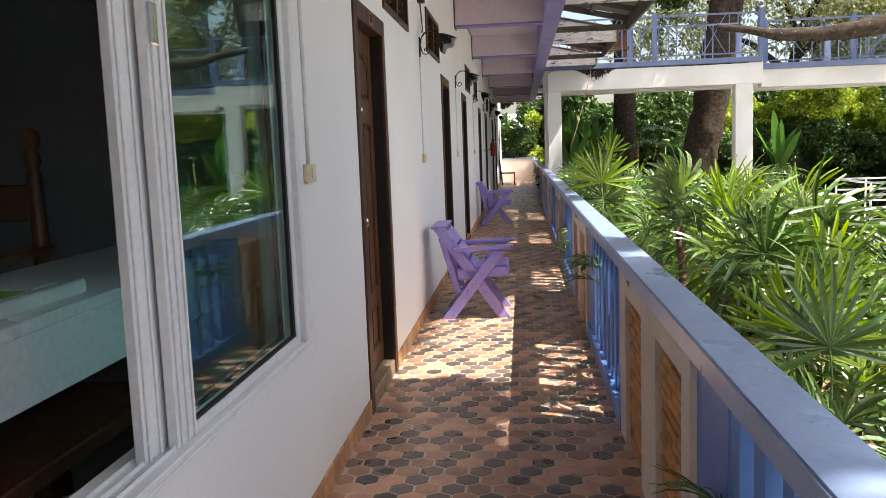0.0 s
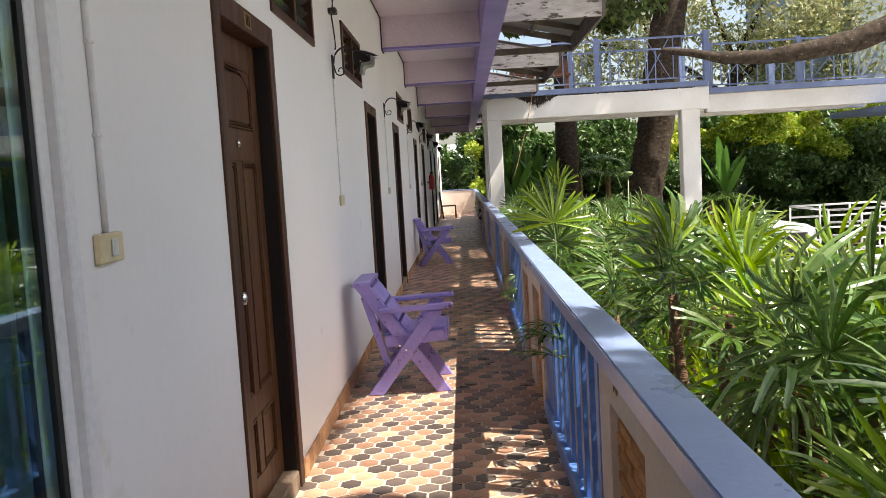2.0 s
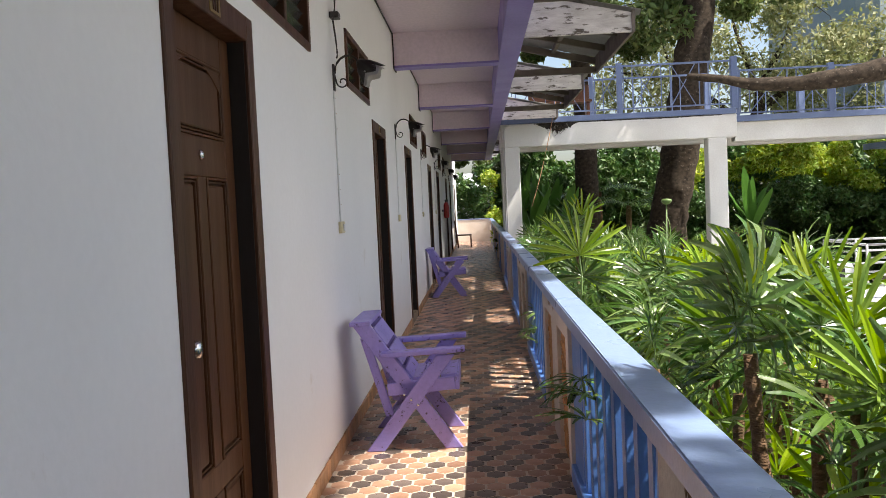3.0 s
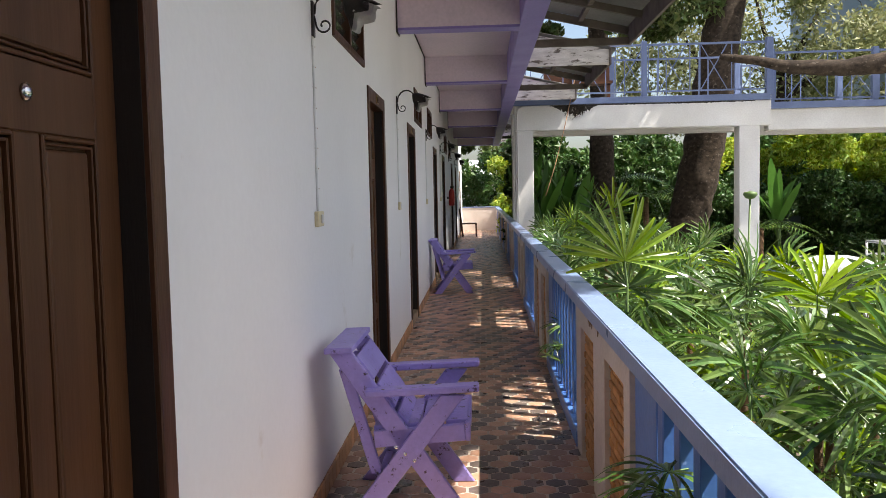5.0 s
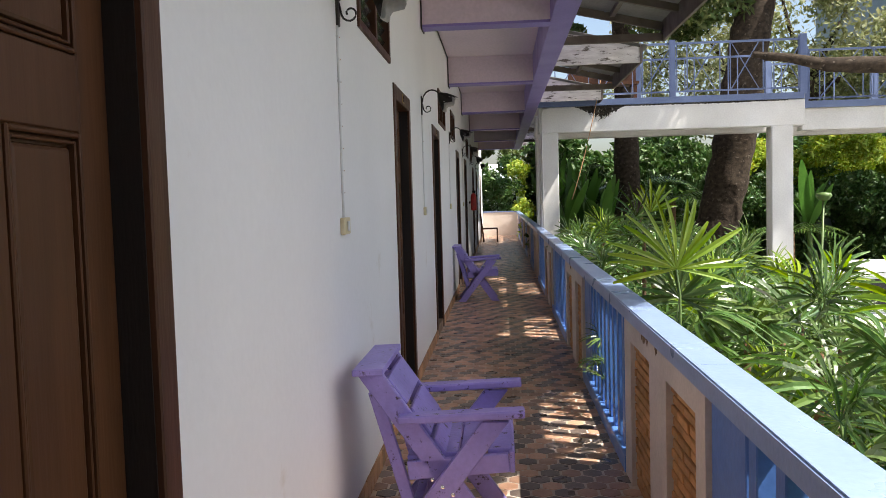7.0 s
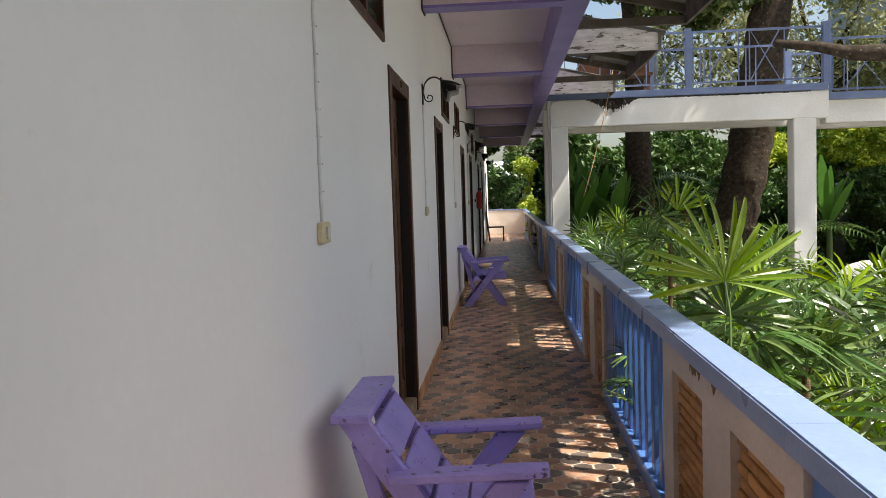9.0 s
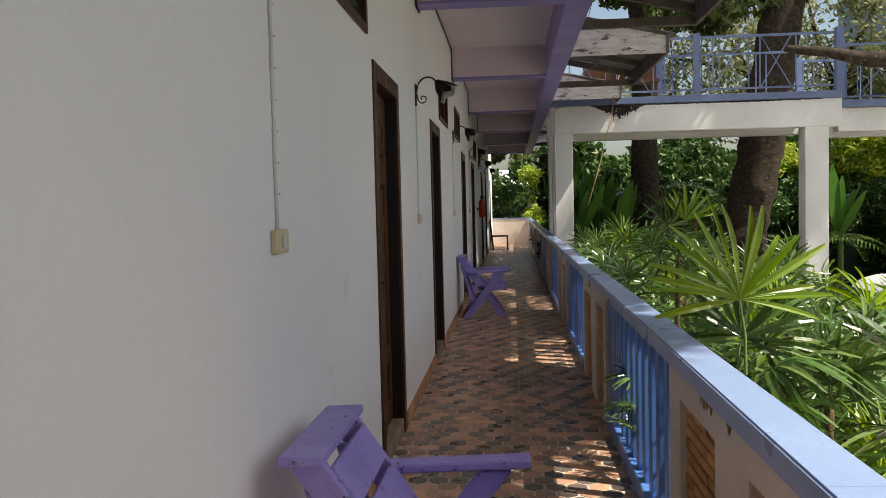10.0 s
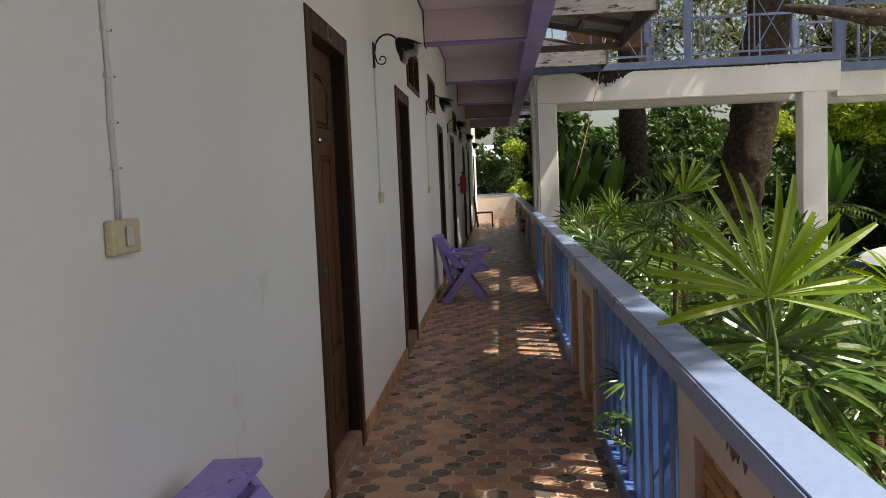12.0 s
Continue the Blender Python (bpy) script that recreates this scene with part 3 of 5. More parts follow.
# ---- lilac chairs ----
def lilac_chair(x, y):
    c = thing("garden_chair", (x, y, 0), "lilac painted wooden garden chair with crossed legs, chipped paint", "chair", "chairs along the corridor")
    W = 0.57

    def board(name, p, q, ya, yb, width, label=""):
        ym = y + (ya + yb) / 2
        rise = abs(q[1] - p[1])
        if rise < 0.1:
            bm = bar(bmesh.new(), (x + p[0], ym, p[1]), (x + q[0], ym, q[1]), abs(yb - ya), width)
        else:                                            # slanted board with level ends
            h = width / 2 * math.hypot(q[0] - p[0], rise) / rise
            bm = bmesh.new()
            v = [bm.verts.new((x + e[0] + o, y + yy, e[1])) for yy in (ya, yb) for e, o in ((p, -h), (p, h), (q, h), (q, -h))]
            for f in ((0, 1, 2, 3), (7, 6, 5, 4), (0, 4, 5, 1), (1, 5, 6, 2), (2, 6, 7, 3), (3, 7, 4, 0)):
                bm.faces.new([v[i] for i in f])
        return part(name, soften(bm, 0.004), M["lilac"], c, label)

    for s, (o0, o1, i0, i1) in enumerate(((0.0, 0.03, 0.03, 0.06), (W - 0.03, W, W - 0.06, W - 0.03))):
        board("leg", (-0.245, 0.0), (0.195, 0.556), o0, o1, 0.085)
        board("back_post", (0.225, 0.0), (-0.305, 0.745), i0, i1, 0.085)
        board("rear_brace", (-0.29, 0.66), (-0.155, 0.19), i0 + (0.03 if s == 0 else -0.03), i1 + (0.03 if s == 0 else -0.03), 0.05)
        ya, yb = (-0.025, 0.06) if s == 0 else (W - 0.06, W + 0.025)
        bm = bar(bmesh.new(), (x - 0.19, y + (ya + yb) / 2, 0.567), (x + 0.31, y + (ya + yb) / 2, 0.588), yb - ya, 0.030)
        part("armrest", soften(bm, 0.006), M["lilac"], c)
        for px, pz in ((-0.02, 0.30), (0.02, 0.27), (-0.06, 0.33)):
            bm = lathe(bmesh.new(), [(0.009, 0.0), (0.007, 0.005), (0.0, 0.006)], 8)
            bmesh.ops.transform(bm, matrix=pose(x + px, y + (o0 if s == 0 else o1), pz, 90 if s == 0 else -90, 0, 0), verts=bm.verts[:])
            part("bolt", bm, M["chrome"], c, "bolt head")
        board("side_rail", (-0.16, 0.355), (0.245, 0.385), o1 if s == 0 else o0 - 0.028, o1 + 0.028 if s == 0 else o0, 0.075)
    for k in range(4):
        x0 = -0.165 + k * 0.108
        z0 = 0.399 + k * 0.0075
        bm = bar(bmesh.new(), (x + x0 + 0.05, y + 0.062, z0), (x + x0 + 0.05, y + W - 0.062, z0), 0.098, 0.024, (-0.07, 0, 1))
        part("seat_slat", soften(bm, 0.004), M["lilac"], c)
    part("seat_front", B(x + 0.246, x + 0.268, y + 0.032, y + W - 0.032, 0.345, 0.43, r=0.004), M["lilac"], c)
    for k in range(3):
        cx, cz = 0.23 - 0.535 * (0.52 + 0.17 * k), 0.02 + 0.725 * (0.52 + 0.17 * k)
        bm = bar(bmesh.new(), (x + cx + 0.03, y + 0.062, cz + 0.02), (x + cx + 0.03, y + W - 0.062, cz + 0.02), 0.13, 0.02, (0.81, 0, 0.59))
        part("back_slat", soften(bm, 0.004), M["lilac"], c)
    bm = bar(bmesh.new(), (x - 0.303, y - 0.012, 0.754), (x - 0.303, y + W + 0.012, 0.750), 0.125, 0.026, (-0.03, 0, 1))
    part("top_rail", soften(bm, 0.004), M["lilac"], c, "wide top rail with worn paint")
    part("stretcher", B(x - 0.17, x - 0.13, y + 0.03, y + W - 0.03, 0.10, 0.15, r=0.004), M["lilac"], c)
    return c


chair = lilac_chair(-0.405, 8.78)
chair.matrix_basis = pose(-0.405, 8.78, FL)
chair.scale = (1.02, 1.0, 1.04)
chair_2 = copy_thing(chair, pose(-0.49, 17.1, FL, 0, 0, 2))
t = thing("bowl", (-0.38, 17.38, 0.345), "small white bowl lying on the chair seat", "bowl")
part("body", lathe(bmesh.new(), [(0.0, 0.0), (0.035, 0.0), (0.06, 0.03), (0.075, 0.055), (0.07, 0.055), (0.055, 0.03), (0.0, 0.008)], 14, (-0.38, 17.38, 0.350)), M["whiteplastic"], t)

# dark chair near the end
c = thing("wooden_chair", (-0.62, 32.80, FL), "dark wooden chair at the corridor's end", "chair")
for px, py, h in ((-0.8, 32.60, 0.86), (-0.8, 33.05, 0.86), (-0.35, 32.60, 0.36), (-0.35, 33.05, 0.36)):
    part("leg", soften(bar(bmesh.new(), (px + 0.06, py, FL), (px - (0.04 if h > 0.5 else -0.06), py, h), 0.045, 0.045, (0, 1, 0)), 0.004), M["frame"], c)
part("seat", B(-0.78, -0.28, 32.58, 33.07, 0.33, 0.37, r=0.006), M["frame"], c)
for k in range(3):
    part("back_slat", B(-0.835, -0.815, 32.60, 33.05, 0.48 + k * 0.12, 0.56 + k * 0.12, r=0.003), M["frame"], c)


# ---- railing ----
PIERS = [0.45, 4.33, 8.17, 12.06, 15.96, 19.84, 23.72, 27.6, 31.5, 35.4]
PIER_W = 1.69
RB = RX + 0.10
seams = [Y0, 0.5, 4.39, 8.23, 12.12, 16.02, 19.9, 23.78, 27.66, 31.56, 35.46, Y1]
cap = thing("handrail", (RX, 4.0, 0.76), "pale blue painted concrete handrail along the corridor", "handrail", kind="structure")
for a, b in zip(seams, seams[1:]):
    bm = box(bmesh.new(), RX - 0.022, RX + 0.118, a + 0.0006, b - 0.0006, 0.752, 0.824)
    along = [e for e in bm.edges if abs(e.verts[0].co.y - e.verts[1].co.y) > 0.1]
    bmesh.ops.bevel(bm, geom=along, offset=0.006, segments=2, affect="EDGES")
    part("coping", bm, M["cap"], cap)


def pier(y0):
    p = thing("railing_pier", (RX, y0 + PIER_W / 2, 0), "cream rendered railing pier with two brick panels", "railing", "piers of the railing")
    y1 = y0 + PIER_W
    pan = [(y0 + 0.13, y0 + 0.62), (y0 + 0.98, y0 + 1.49)]
    zt = 0.645
    part("lintel", B(RX, RB, y0, y1, zt, 0.752), M["pier"], p)
    for e0, e1 in ((y0, pan[0][0]), (pan[0][1], pan[1][0]), (pan[1][1], y1)):
        part("stile", B(RX, RB, e0, e1, FL - 0.01, zt), M["pier"], p)
    part("backing", B(RX + 0.035, RB - 0.004, pan[0][0], pan[1][1], FL - 0.01, zt), M["mortar"], p, "brown mortar bed")
    return p, pan, zt


PANELS = []
for y0 in PIERS:
    PANELS.append(pier(y0))


def blue_section(a, b):
    s = thing("railing_section", (RX, (a + b) / 2, 0), "blue painted slatted railing section", "railing", "blue railing sections")
    part("sill", B(RX - 0.005, RB + 0.01, a, b, FL - 0.01, 0.0, r=0.006), M["blue"], s)
    part("end_board", B(RX + 0.02, RX + 0.045, b - 0.36, b, 0.0, 0.752, r=0.003), M["blue"], s)
    part("end_board", B(RX + 0.02, RX + 0.045, a, a + 0.12, 0.0, 0.752, r=0.003), M["blue"], s)
    n = max(3, int((b - a - 0.56) / 0.18))
    for k in range(n):
        yy = a + 0.2 + (b - a - 0.62) * k / (n - 1)
        part("slat", B(RX + 0.02, RX + 0.075, yy - 0.036, yy + 0.036, 0.0, 0.752, r=0.004), M["blue"], s)


ends = [Y0] + [e for y0 in PIERS for e in (y0, y0 + PIER_W)] + [Y1]
for a, b in zip(ends[::2], ends[1::2]):
    blue_section(a, b)


# ---- reception room behind the window ----
wy0, wy1, wz0, wz1 = WIN
struct("wall_room", B(-4.6, -4.5, 0.2, 8.0, -0.3, 3.0), M["room"], "grey room wall", "wall")
struct("wall_room_north", B(-4.5, WX - 0.161, 7.9, 8.0, -0.3, 3.0), M["room"], "grey room wall", "wall")
struct("wall_room_south", B(-4.5, WX - 0.161, 0.1, 0.2, -0.3, 3.0), M["room"], "grey room wall", "wall")
struct("floor_room", B(-4.5, WX - 0.161, 0.2, 7.9, -0.3, -0.05), M["roomfloor"], "beige tiled room floor", "floor")
struct("ceiling_room", B(-4.5, WX - 0.161, 0.2, 7.9, 2.9, 3.0), M["room"], "room ceiling", "ceiling")

win = thing("window_1", (WX, (wy0 + wy1) / 2, wz0), "white aluminium sliding window, one half slid open", "window", kind="structure")
bm = bmesh.new()
fw = 0.05
for c in ((wy0, wy1, wz0, wz0 + 0.02), (wy0, wy1, wz1 - fw, wz1), (wy1 - fw, wy1, wz0 + 0.02, wz1 - fw), (wy0, wy0 + fw, wz0 + 0.02, wz1 - fw)):
    box(bm, WX - 0.10, WX + 0.02, *c)
part("window_frame", soften(bm, 0.004), M["alu"], win)
part("window_sill", B(WX - 0.003, WX + 0.021, wy0, wy1, wz0 - 0.012, wz0 - 0.0005, r=0.003), M["alu"], win)
for k in range(3):
    part("track", B(WX - 0.085 + 0.034 * k, WX - 0.081 + 0.034 * k, wy0 + fw, wy1 - fw, wz0 + 0.02, wz0 + 0.032), M["alu"], win)


def sash(a, b, x, w, name="sash", e=0.045):
    s = part(name, bmesh.new(), M["alu"], win)
    bm = bmesh.new()
    z0, z1 = wz0 + 0.022, wz1 - fw - 0.002
    for c in ((a, a + w, z0, z1), (b - e, b, z0, z1), (a + w, b - e, z0, z0 + 0.03), (a + w, b - e, z1 - 0.045, z1)):
        box(bm, x - 0.014, x + 0.014, *c)
    part("sash_frame", soften(bm, 0.003), M["alu"], s)
    for u in (0.012, w / 2 - 0.004, w - 0.02):
        part("rib", B(x + 0.014, x + 0.021, a + u, a + u + 0.009, z0, z1, r=0.002), M["alu"], s)
    bm = bmesh.new()
    for c in ((a + w, a + w + 0.010, z0 + 0.03, z1 - 0.045), (b - e - 0.022, b - e, z0 + 0.03, z1 - 0.045), (a + w, b - e, z0 + 0.03, z0 + 0.038)):
        box(bm, x - 0.006, x + 0.008, *c)
    part("gasket", bm, M["rubber"], s, "black rubber gasket")
    g = part("pane", B(x - 0.002, x + 0.002, a + w, b - e, z0 + 0.03, z1 - 0.045), GLASS, s, "greenish tinted glass")
    g.visible_shadow = False
    return s


sash(3.865, wy1 - fw, WX - 0.018, 0.11)
sash(3.765, wy1 - fw - 0.03, WX - 0.056, 0.15)
lock = part("latch", B(WX - 0.004, WX + 0.01, 3.865, 3.9, 1.62, 1.72, r=0.004), M["chrome"], win, "steel sash latch")

t = thing("reception_counter", (-1.5, 3.2, -0.05), "white laminate reception counter behind the window", "counter")
part("worktop", B(-1.95, -1.29, 1.2, 5.9, 0.912, 0.95, r=0.004), M["counter"], t)
part("fascia", B(-1.32, -1.295, 1.2, 5.88, 0.72, 0.911, r=0.003), M["counter"], t)
part("side_panel", B(-1.93, -1.325, 5.82, 5.86, -0.05, 0.905), M["counter"], t)
part("side_panel", B(-1.93, -1.325, 1.22, 1.26, -0.05, 0.905), M["counter"], t)
t = thing("leaflet_box", (-1.5, 4.0, 0.951), "flat white box of bright printed leaflets on the counter", "box")
body = part("box", B(-1.64, -1.36, 3.62, 4.38, 0.951, 0.995, r=0.005), M["whiteplastic"], t)
for k, (mm, yy) in enumerate((("orange", 3.68), ("azure", 3.84), ("lime", 4.0), ("paper", 4.16))):
    part("leaflet", B(-1.61, -1.40, yy, yy + 0.13, 0.9955, 0.999), M[mm], t, "bright printed leaflet")
t = thing("carved_chair", (-2.1, 5.0, -0.05), "dark turned-wood armchair with knobbed back posts", "chair")
prof = [(0.0, 1.50), (0.028, 1.485), (0.036, 1.455), (0.028, 1.425), (0.018, 1.41), (0.03, 1.385), (0.033, 1.355), (0.02, 1.33), (0.03, 1.31), (0.03, 1.28), (0.035, 0.9), (0.03, 0.4), (0.035, -0.05)]
for px, py in ((-1.98, 5.15), (-2.5, 5.15)):
    part("back_post", lathe(bmesh.new(), prof, 12, (px, py, 0)), M["teak"], t)
part("back_rail", B(-2.47, -2.01, 5.13, 5.17, 1.12, 1.27, r=0.008), M["teak"], t)
part("back_rail", B(-2.47, -2.01, 5.135, 5.165, 0.7, 0.78, r=0.006), M["teak"], t)
part("seat", B(-2.52, -1.96, 4.65, 5.17, 0.40, 0.46, r=0.01), M["teak"], t)
part("armrest", B(-2.02, -1.94, 4.62, 5.2, 0.985, 1.015, r=0.008), M["teak"], t)
for px in (-2.48, -2.0):
    part("front_leg", lathe(bmesh.new(), [(0.03, 0.40), (0.036, 0.25), (0.026, 0.12), (0.03, -0.05)], 10, (px, 4.7, 0)), M["teak"], t)
t = thing("office_stool", (-1.35, 3.0, -0.05), "black vinyl stool on a dark wooden stand under the counter", "stool")
part("cushion", B(-1.56, -1.08, 2.45, 3.05, 0.36, 0.45, r=0.03), M["blackvinyl"], t)
for px, py in ((-1.5, 2.55), (-1.15, 2.55), (-1.5, 2.95), (-1.15, 2.95)):
    part("leg", B(px - 0.03, px + 0.03, py - 0.03, py + 0.03, -0.05, 0.36, r=0.005), M["teak"], t)
t = thing("side_table", (-1.5, 4.1, -0.05), "low dark wooden table under the counter", "table")
part("top", B(-1.75, -1.25, 3.5, 4.7, 0.52, 0.57, r=0.006), M["frame"], t)
for px, py in ((-1.7, 3.6), (-1.3, 3.6), (-1.7, 4.6), (-1.3, 4.6)):
    part("leg", B(px - 0.035, px + 0.035, py - 0.035, py + 0.035, -0.05, 0.52, r=0.005), M["teak"], t)

# ---- ground ----
struct("ground", B(-120, 160, -80, 260, GROUND - 0.3, GROUND), M["soil"], "dark garden soil", "ground")
struct("pavement", B(4.0, 30.0, -10.0, 21.6, GROUND - 0.05, GROUND + 0.03), M["yard"], "grey concrete yard", "yard")


# added out of view: holds skylight off the near stretch of corridor wall
struct("wall_sky_block", B(11.0, 11.3, -14.0, 2.0, GROUND, 5.5), M["farwall"], "unseen plain wall added to cut skylight on the near corridor", "wall")


# ---- awnings over the railing ----
def awning(y0, y1):
    a = thing("awning", (0.54, (y0 + y1) / 2, 3.0), "small pent awning of cement sheet on weathered timber", "awning", "awnings along the upper floor")
    xi, xo = 0.537, 1.60
    zi, zo = 3.46, 3.22
    n = 44
    bm = bmesh.new()
    top = []
    for k in range(n + 1):
        yy = y0 - 0.05 + (y1 - y0 + 0.1) * k / n
        dz = 0.018 * math.sin(k * math.pi / 2)
        top.append((bm.verts.new((xi, yy, zi + dz)), bm.verts.new((xo + 0.1, yy, zo - 0.02 + dz))))
    for p, q in zip(top, top[1:]):
        bm.faces.new((p[0], p[1], q[1], q[0]))
    bmesh.ops.solidify(bm, geom=bm.faces[:], thickness=0.008)
    part("roof_sheet", bm, M["sheet"], a)
    for yy, mm in ((y0, "oldwood"), (y1 - 0.03, "greywood")):
        bm = bmesh.new()
        v = [bm.verts.new(p) for e in (yy, yy + 0.03) for p in ((xi, e, 3.0), (xo, e, 3.0), (xo, e, zo - 0.03), (xi, e, zi - 0.03))]
        if mm == "oldwood":
            for f in ((0, 1, 2, 3), (7, 6, 5, 4), (0, 4, 5, 1), (1, 5, 6, 2), (2, 6, 7, 3), (3, 7, 4, 0)):
                bm.faces.new([v[i] for i in f])
            part("gable_board", bm, M[mm], a, "flaking white gable board")
        else:
            bm.free()
            part("tie_beam", bar(bmesh.new(), (xi, yy, 3.04), (xo, yy, 3.04), 0.06, 0.08), M[mm], a)
            part("rafter", bar(bmesh.new(), (xi, yy, zi - 0.07), (xo, yy, zo - 0.07), 0.05, 0.08), M[mm], a)
    for f in (0.33, 0.67):
        ym = y0 + (y1 - y0) * f
        part("rafter", bar(bmesh.new(), (xi, ym, zi - 0.06), (xo, ym, zo - 0.06), 0.05, 0.07), M["greywood"], a)
    part("eave_board", B(xo, xo + 0.03, y0 - 0.02, y1 + 0.02, 3.0, zo - 0.01), M["greywood"], a, "dark weathered eave board")
    part("purlin", bar(bmesh.new(), ((xi + xo) / 2, y0 + 0.04, 3.29), ((xi + xo) / 2, y1 - 0.04, 3.29), 0.05, 0.05), M["greywood"], a)


# unseen k=-1 is lengthened to block sun, k=0 shortened to admit it
for k in range(-1, 8):
    # k=6 and k=7 are added to shade the corridor's far end
    awning(4.3 + 3.88 * k, 6.8 + 3.88 * k + (1.22 if k == -1 else -0.55 if k == 0 else 0))

# ---- footbridge ----
BY0, BY1 = 20.35, 22.15
br = thing("footbridge", (2.8, 21.3, GROUND), "white concrete footbridge on columns with a blue railing", "bridge", kind="structure")
part("front_beam", B(0.55, 5.19, BY0, BY0 + 0.30, 2.50, 2.955, r=0.012), M["plaster_out"], br)
part("rear_beam", B(0.55, 5.19, BY1 - 0.3, BY1, 2.50, 2.955, r=0.012), M["plaster_out"], br)
part("deck", B(0.54, 5.19, BY0 + 0.02, BY1 - 0.02, 2.96, 3.06), M["plaster_out"], br)
part("side_beam", B(5.2, 9.1, BY0 + 0.18, BY0 + 0.42, 2.42, 2.80, r=0.012), M["plaster_out"], br)
part("side_beam", B(5.2, 9.1, BY1 - 0.3, BY1 - 0.06, 2.42, 2.80, r=0.012), M["plaster_out"], br)
part("side_deck", B(5.2, 9.3, BY0 + 0.12, BY1 - 0.02, 2.805, 2.88), M["plaster_out"], br)
part("edge_strip", B(0.53, 5.17, BY0 - 0.03, BY0 + 0.02, 2.958, 3.07, r=0.004), M["steelblue"], br, "blue edge strip")
part("edge_strip", B(5.15, 9.1, BY0 + 0.07, BY0 + 0.12, 2.80, 2.92, r=0.004), M["steelblue"], br, "blue edge strip")
for cx0, cx1 in ((0.56, 0.895), (4.62, 4.99)):
    for cy in ((BY0, BY1 - 0.32) if cx0 < 1 else (BY0,)):
        part("column", B(cx0, cx1, cy, cy + 0.32, GROUND, 2.50, r=0.012), M["plaster_out"], br)
random.seed(5)


def stain(x0, x1, top, depth, seed):
    """A thin uneven crust with a ragged lower edge on the beam's face."""
    r = random.Random(seed)
    bm = bmesh.new()
    n = int((x1 - x0) / 0.018)
    rows = []
    for k in range(n + 1):
        f = k / n
        x = x0 + (x1 - x0) * f
        d = depth * math.sin(math.pi * f) ** 1.5 * (0.55 + 0.9 * abs(noise.noise(Vector((x * 5.3, seed, 0))))) * r.uniform(0.5, 1.25) + 0.008 + r.uniform(0, 0.014)
        rows.append([bm.verts.new((x, yy, z)) for yy, z in ((BY0 + 0.002, top), (BY0 - 0.004, top), (BY0 - 0.004, top - d * 0.7), (BY0 - 0.002, top - d), (BY0 + 0.002, top - d))])
    for p, q in zip(rows, rows[1:]):
        for j in range(4):
            bm.faces.new((p[j], q[j], q[j + 1], p[j + 1]))
    bmesh.ops.recalc_face_normals(bm, faces=bm.faces[:])
    return bm


part("mould_and_line", stain(1.2, 2.1, 2.952, 0.26, 3), M["mould_and_line"], br, "black mould and a dark crack and shadow line on the white beam")
# thin dark band drawn for the crack and shadow under the edge strip
part("mould_and_line", stain(2.06, 4.9, 2.952, 0.012, 8), M["mould_and_line"], br, "black mould and a dark crack and shadow line on the white beam")
roots = bmesh.new()
for k in range(34):
    x0 = 1.62 + random.gauss(0.06, 0.11)
    pts = [(x0 + random.uniform(-0.02, 0.02) * j, BY0 - 0.010 - 0.003 * (k % 3), 2.975 - 0.05 * j * random.uniform(0.6, 1.3)) for j in range(random.choice((2, 3, 3, 4, 5, 6)))]
    tube(roots, pts, random.uniform(0.0015, 0.004), 4)
t = thing("creeper_roots", (1.6, BY0 - 0.01, 2.7), "dry brown creeper roots hanging over the beam", "plant")
tagged(part("root_mat", roots, M["bark"], t), kind="stuff")
t = thing("cable", (1.5, 19.0, 0.4), "thin orange cable hanging from the bridge", "cable")
part("wire", tube(bmesh.new(), [(1.75 - 0.09 * k, 20.3 - 0.12 * k, 3.9 - 0.42 * k + 0.012 * k * k) for k in range(9)], 0.008, 5), M["skirt"], t)


t = thing("drain_pipe", (0.6, BY0 - 0.02, GROUND), "thin white pipe running down the bridge column", "pipe")
part("pipe", tube(bmesh.new(), [(0.60, BY0 - 0.02, GROUND), (0.60, BY0 - 0.02, 2.85), (0.63, BY0 - 0.02, 2.92), (0.75, BY0 - 0.02, 2.94)], 0.012, 8), M["plaster_out"], t)


def rail_bay(parent, p, q, z0, z1, post=True, cross=True):
    p, q = Vector((*p, 0)), Vector((*q, 0))
    L = (q - p).length
    d = (q - p) / L

    def at(s, z):
        return (p.x + d.x * s, p.y + d.y * s, z)
    part("top_bar", bar(bmesh.new(), at(0, z1), at(L, z1), 0.04, 0.035), M["steelblue"], parent)
    part("bottom_bar", bar(bmesh.new(), at(0, z0 + 0.1), at(L, z0 + 0.1), 0.03, 0.028), M["steelblue"], parent)
    if post:
        part("post", bar(bmesh.new(), at(0, z0), at(0, z1 + 0.06), 0.1, 0.1, (1, 0, 0)), M["steelblue"], parent)
    n = max(2, round(L / 0.8))
    for k in range(n):
        s0, s1 = L * k / n, L * (k + 1) / n
        part("picket", bar(bmesh.new(), at(s0 + 0.08, z0 + 0.1), at(s0 + 0.08, z1), 0.018, 0.018, (1, 0, 0)), M["steelblue"], parent)
        part("picket", bar(bmesh.new(), at(s0 + 0.26, z0 + 0.1), at(s0 + 0.26, z1), 0.018, 0.018, (1, 0, 0)), M["steelblue"], parent)
        if cross:
            part("cross_bar", bar(bmesh.new(), at(s0 + 0.28, z0 + 0.12), at(s1, z1 - 0.02), 0.016, 0.018), M["steelblue"], parent)
            part("cross_bar", bar(bmesh.new(), at(s0 + 0.28, z1 - 0.02), at(s1, z0 + 0.12), 0.016, 0.011), M["steelblue"], parent)


